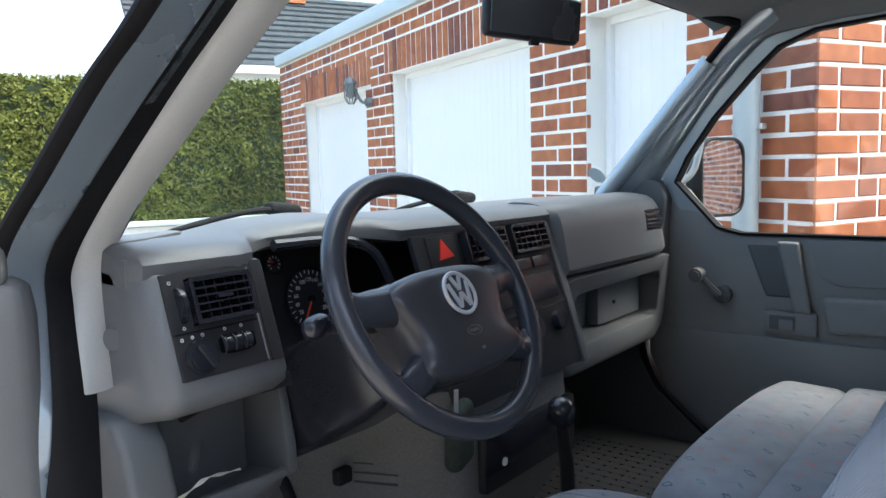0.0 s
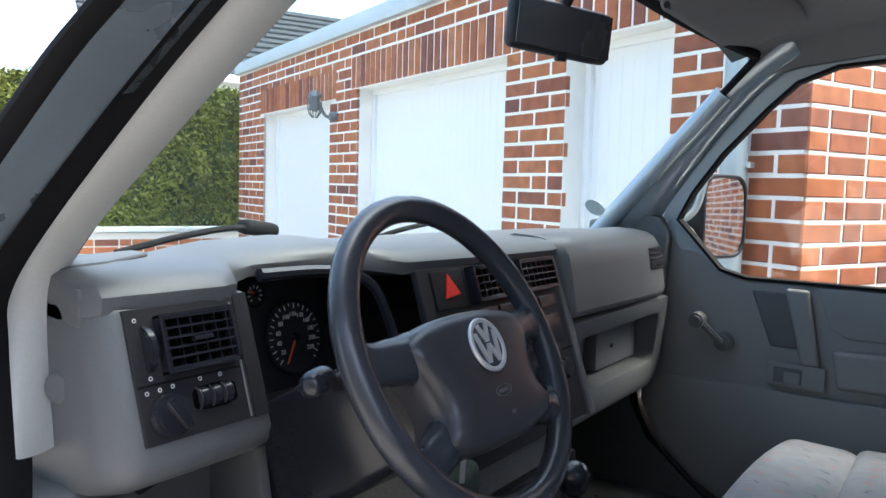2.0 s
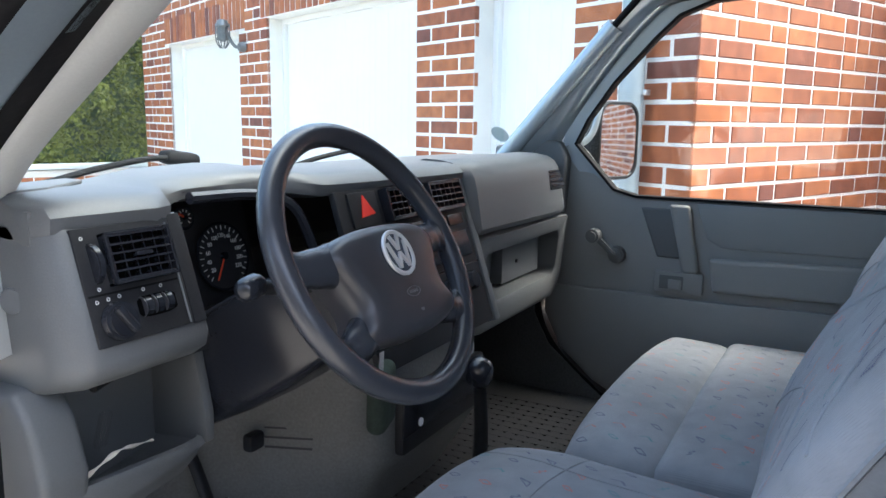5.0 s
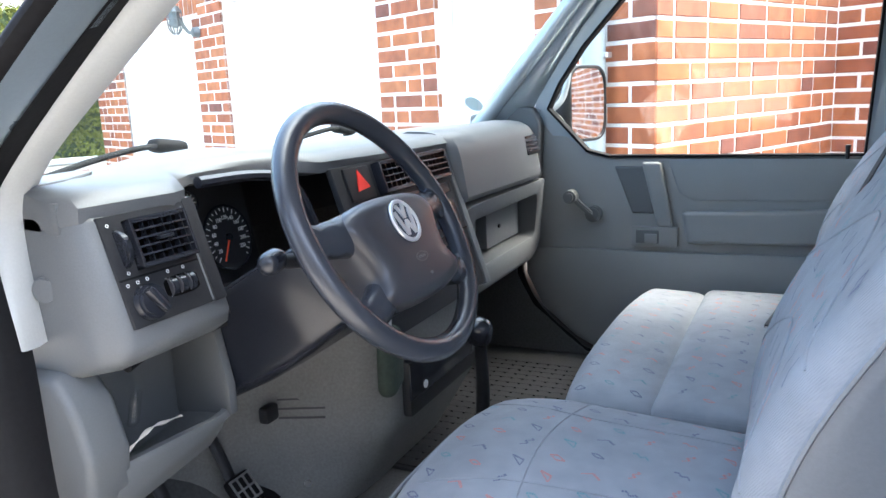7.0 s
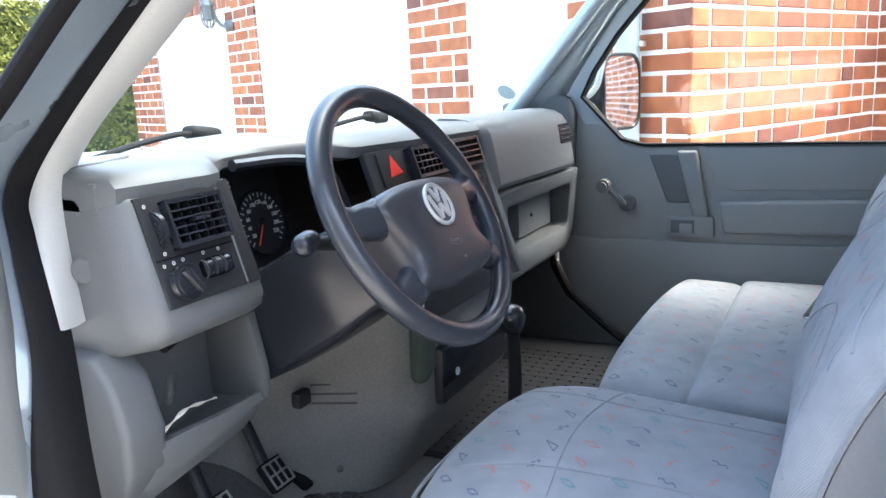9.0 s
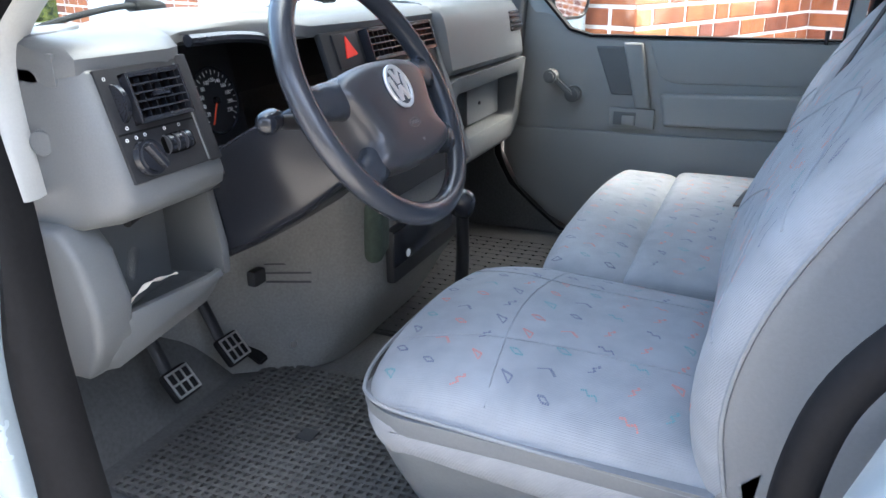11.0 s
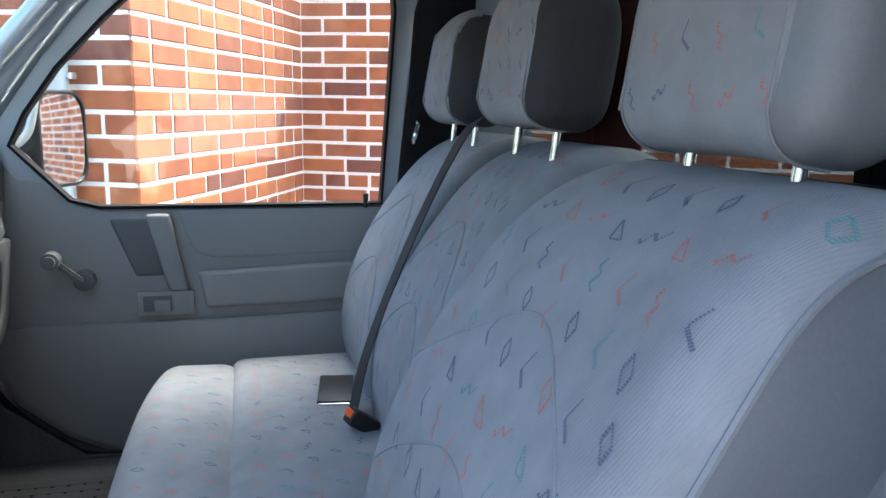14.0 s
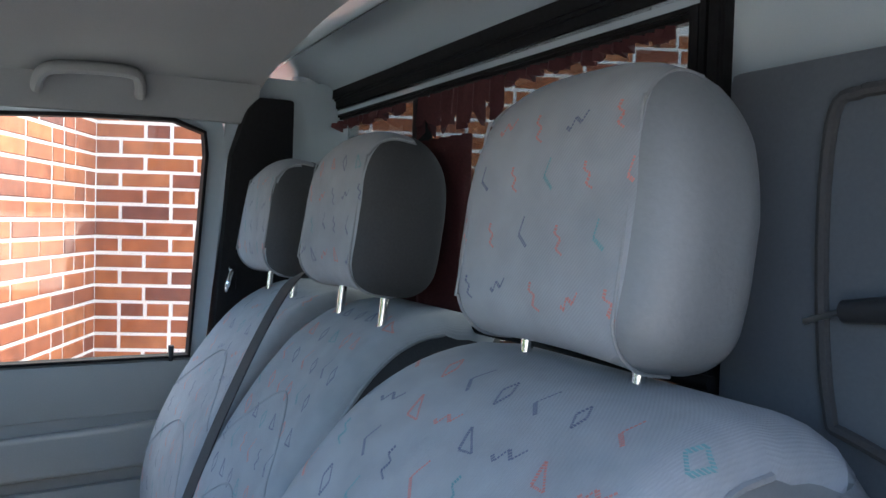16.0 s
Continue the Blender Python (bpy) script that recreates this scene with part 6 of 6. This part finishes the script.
wa = GM @ Vector((4.20, -0.01, 2.04))
part("arm", tube([lc + Vector((0, 0, 0.10)), lc * 0.5 + wa * 0.5 + Vector((0, 0, -0.03)), wa], 0.014, 8, 5), M["lamp_metal"], lamp)
part("socket", cyl(wa, wa - V * 0.05, 0.045, 0.035, 16, bevel=0.006), M["lamp_metal"], lamp)

# low wall, hedge, house and bare tree at the far end
S_H = 7.3
low_wall = tagged(new("wall_low"), "low red brick wall with pale coping under the hedge", kind="structure")
LM = GM @ Matrix.Translation((S_H, 0.3, 0)) @ pose(0, 0, 0, 0, 0, -90)   # local x runs towards -V, local y away
bm = box((3.5, 0.13, 0.45), (7.0, 0.24, 0.88))
part("masonry", transform(bm, LM), M["mortar"], low_wall, smooth=False)
cp = part("coping", transform(box((3.5, 0.12, 0.925), (7.0, 0.34, 0.05), 0.006), LM), M["cap"], low_wall)

# solid core, coloured dark for the shade between the leaves
hedge = link("hedge", transform(box((3.6, 0.62, 1.74), (7.4, 0.72, 1.62), 0.10, seg=3), LM), M["hedge_shade_core"], None, "tall clipped evergreen hedge behind the low wall", True, "hedge")
rng = random.Random(9)
verts, faces = [], []
for i in range(34000):
    x = rng.uniform(-0.1, 7.2)
    if rng.random() < 0.86:
        z = rng.uniform(0.95, 2.58)
        y = 0.24 + 0.05 * noise.noise(Vector((x * 1.6, 0, z * 1.6))) + 0.05 * noise.noise(Vector((x * 6, 3, z * 6))) + rng.uniform(-0.04, 0.05)
        nrm = Vector((0, -1, 0.25))
    else:
        z = 2.56 + 0.06 * noise.noise(Vector((x * 2, 7, 0))) + rng.uniform(-0.05, 0.05)
        y = rng.uniform(0.22, 0.95)
        nrm = Vector((0, -0.3, 1))
    c = Vector((x, y, z))
    nrm = (nrm + Vector((rng.uniform(-0.9, 0.9), rng.uniform(-0.5, 0.5), rng.uniform(-0.9, 0.9)))).normalized()
    t = nrm.cross(Vector((rng.uniform(-1, 1), rng.uniform(-1, 1), rng.uniform(-1, 1)))).normalized()
    s = nrm.cross(t)
    L, W = rng.uniform(0.022, 0.042), rng.uniform(0.010, 0.018)
    k = len(verts)
    verts += [tuple(LM @ p) for p in (c - t * L, c + s * W, c + t * L, c - s * W)]
    faces.append((k, k + 1, k + 2, k + 3))
me = bpy.data.meshes.new("leaves")
me.from_pydata(verts, [], faces)
me.materials.append(M["leaf"])
lv = new("leaves", me)
lv.parent = hedge
tagged(lv, kind="stuff")

house = thing("house", "neighbouring house with a dark tiled roof", "house")
HS = GM @ Matrix.Translation((12.5, 0, 0))
eave, ridge = 3.42, 5.3
bm = box((2.5, 4.5, eave / 2), (4.6, 9.4, eave))
part("wall", transform(bm, HS), M["render"], house, smooth=False)
slope = Vector((2.6, 0, ridge - eave))
bm = loft([[(0, -0.9, eave), (0, 10, eave), (0, 10, eave - 0.10), (0, -0.9, eave - 0.10)], [(2.6, -0.9, ridge), (2.6, 10, ridge), (2.6, 10, ridge - 0.10), (2.6, -0.9, ridge - 0.10)]])
rf = part("roof", transform(bm, HS), M["tile"], house, "dark blue-grey roof tiles", smooth=False)
bm = bmesh.new()
for i in range(13):
    t = i / 13
    p0 = Vector((0, 0, eave)) + slope * t
    bar(HS @ Vector((p0.x, -0.9, p0.z + 0.015)), HS @ Vector((p0.x, 10, p0.z + 0.015)), 0.05, 0.03, bm)
part("tile_rows", bm, M["tile"], rf, smooth=False)
part("fascia", transform(box((-0.03, 4.5, eave - 0.07), (0.06, 10.9, 0.14)), HS), M["render"], house, "white eaves board")
ch = part("chimney", transform(box((2.5, 2.6, ridge + 0.25), (0.5, 0.6, 0.9)), HS), M["brick_far"], rf)

tree = thing("bare_tree", "leafless tree with fine twigs behind the hedge", "tree")
tb = GM @ Vector((13.5, -4.6, 0))
rng = random.Random(21)
part("trunk", tube([tb, tb + Vector((0.05, 0, 1.6)), tb + Vector((0.0, 0.1, 3.0))], lambda t: 0.16 - 0.07 * t, 10, 5), M["bark"], tree)
limbs, twigs = bmesh.new(), bmesh.new()


def grow_limb(p, d, L, r, depth):
    mid_ = p + d * L * 0.5 + Vector((rng.uniform(-1, 1), rng.uniform(-1, 1), rng.uniform(-0.3, 1))) * L * 0.08
    end = p + d * L
    tube([p, mid_, end], lambda t: r * (1 - 0.5 * t), 5 if depth < 2 else 3, 2, bm=limbs if depth < 2 else twigs)
    if depth < 4:
        for k in range(4 if depth < 3 else 3):
            nd = (d + Vector((rng.uniform(-1, 1), rng.uniform(-1, 1), rng.uniform(-0.4, 0.9))) * 0.75).normalized()
            grow_limb(p + d * L * rng.uniform(0.45, 1.0), nd, L * rng.uniform(0.5, 0.75), r * 0.55, depth + 1)


for k in range(5):
    a = k * 1.26
    grow_limb(tb + Vector((0, 0.05, 2.2 + 0.18 * k)), Vector((math.cos(a) * 0.7, math.sin(a) * 0.7, 0.8)).normalized(), 1.0, 0.05, 0)
tagged(part("limb", limbs, M["bark"], tree), kind="stuff")
tagged(part("twig", twigs, M["bark"], tree), kind="stuff")

# added wall, out of view: holds back low sky light from the driver's side
structure("wall_sky_blocker", box((-6.0, -3.2, 2.5), (0.3, 12.0, 5.0)), M["wall_plain"], "unseen plain grey wall added to cut sky light from the left")

# ---------------------------------------------------------------- bricks
rng = random.Random(31)
lay(garage, GM, brick_rows(0.0, ROW_END, 0.0, TOP, 41, [(a, b_, 0, h) for a, b_, h in DOORS] + [(a - LINTEL[i], b_ + LINTEL[i], h, h + 0.25) for i, (a, b_, h) in enumerate(DOORS)]), lambda x, z: x < 1.9 and 1.2 < z < 2.25, rng)
FB = GM @ Matrix(((0, 1, 0, 0), (1, 0, 0, 0), (0, 0, 1, 0), (0, 0, 0, 1)))
lay(garage, FB, brick_rows(0.0, LEN_B, 0.0, TOP, 42), lambda x, z: 1.1 < z < 2.2, rng)
WC = GM @ Matrix.Translation((0, LEN_B + 0.01, 0)) @ Matrix(((-1, 0, 0, 0), (0, 1, 0, 0), (0, 0, 1, 0), (0, 0, 0, 1)))
lay(wall_yard, WC, brick_rows(0.0, 5.4, 0.0, TOP, 43), lambda x, z: x < 1.6 and 1.1 < z < 2.3, rng)
lay(low_wall, LM, brick_rows(0.0, 6.6, 0.0, 0.88, 44), lambda x, z: False, rng)
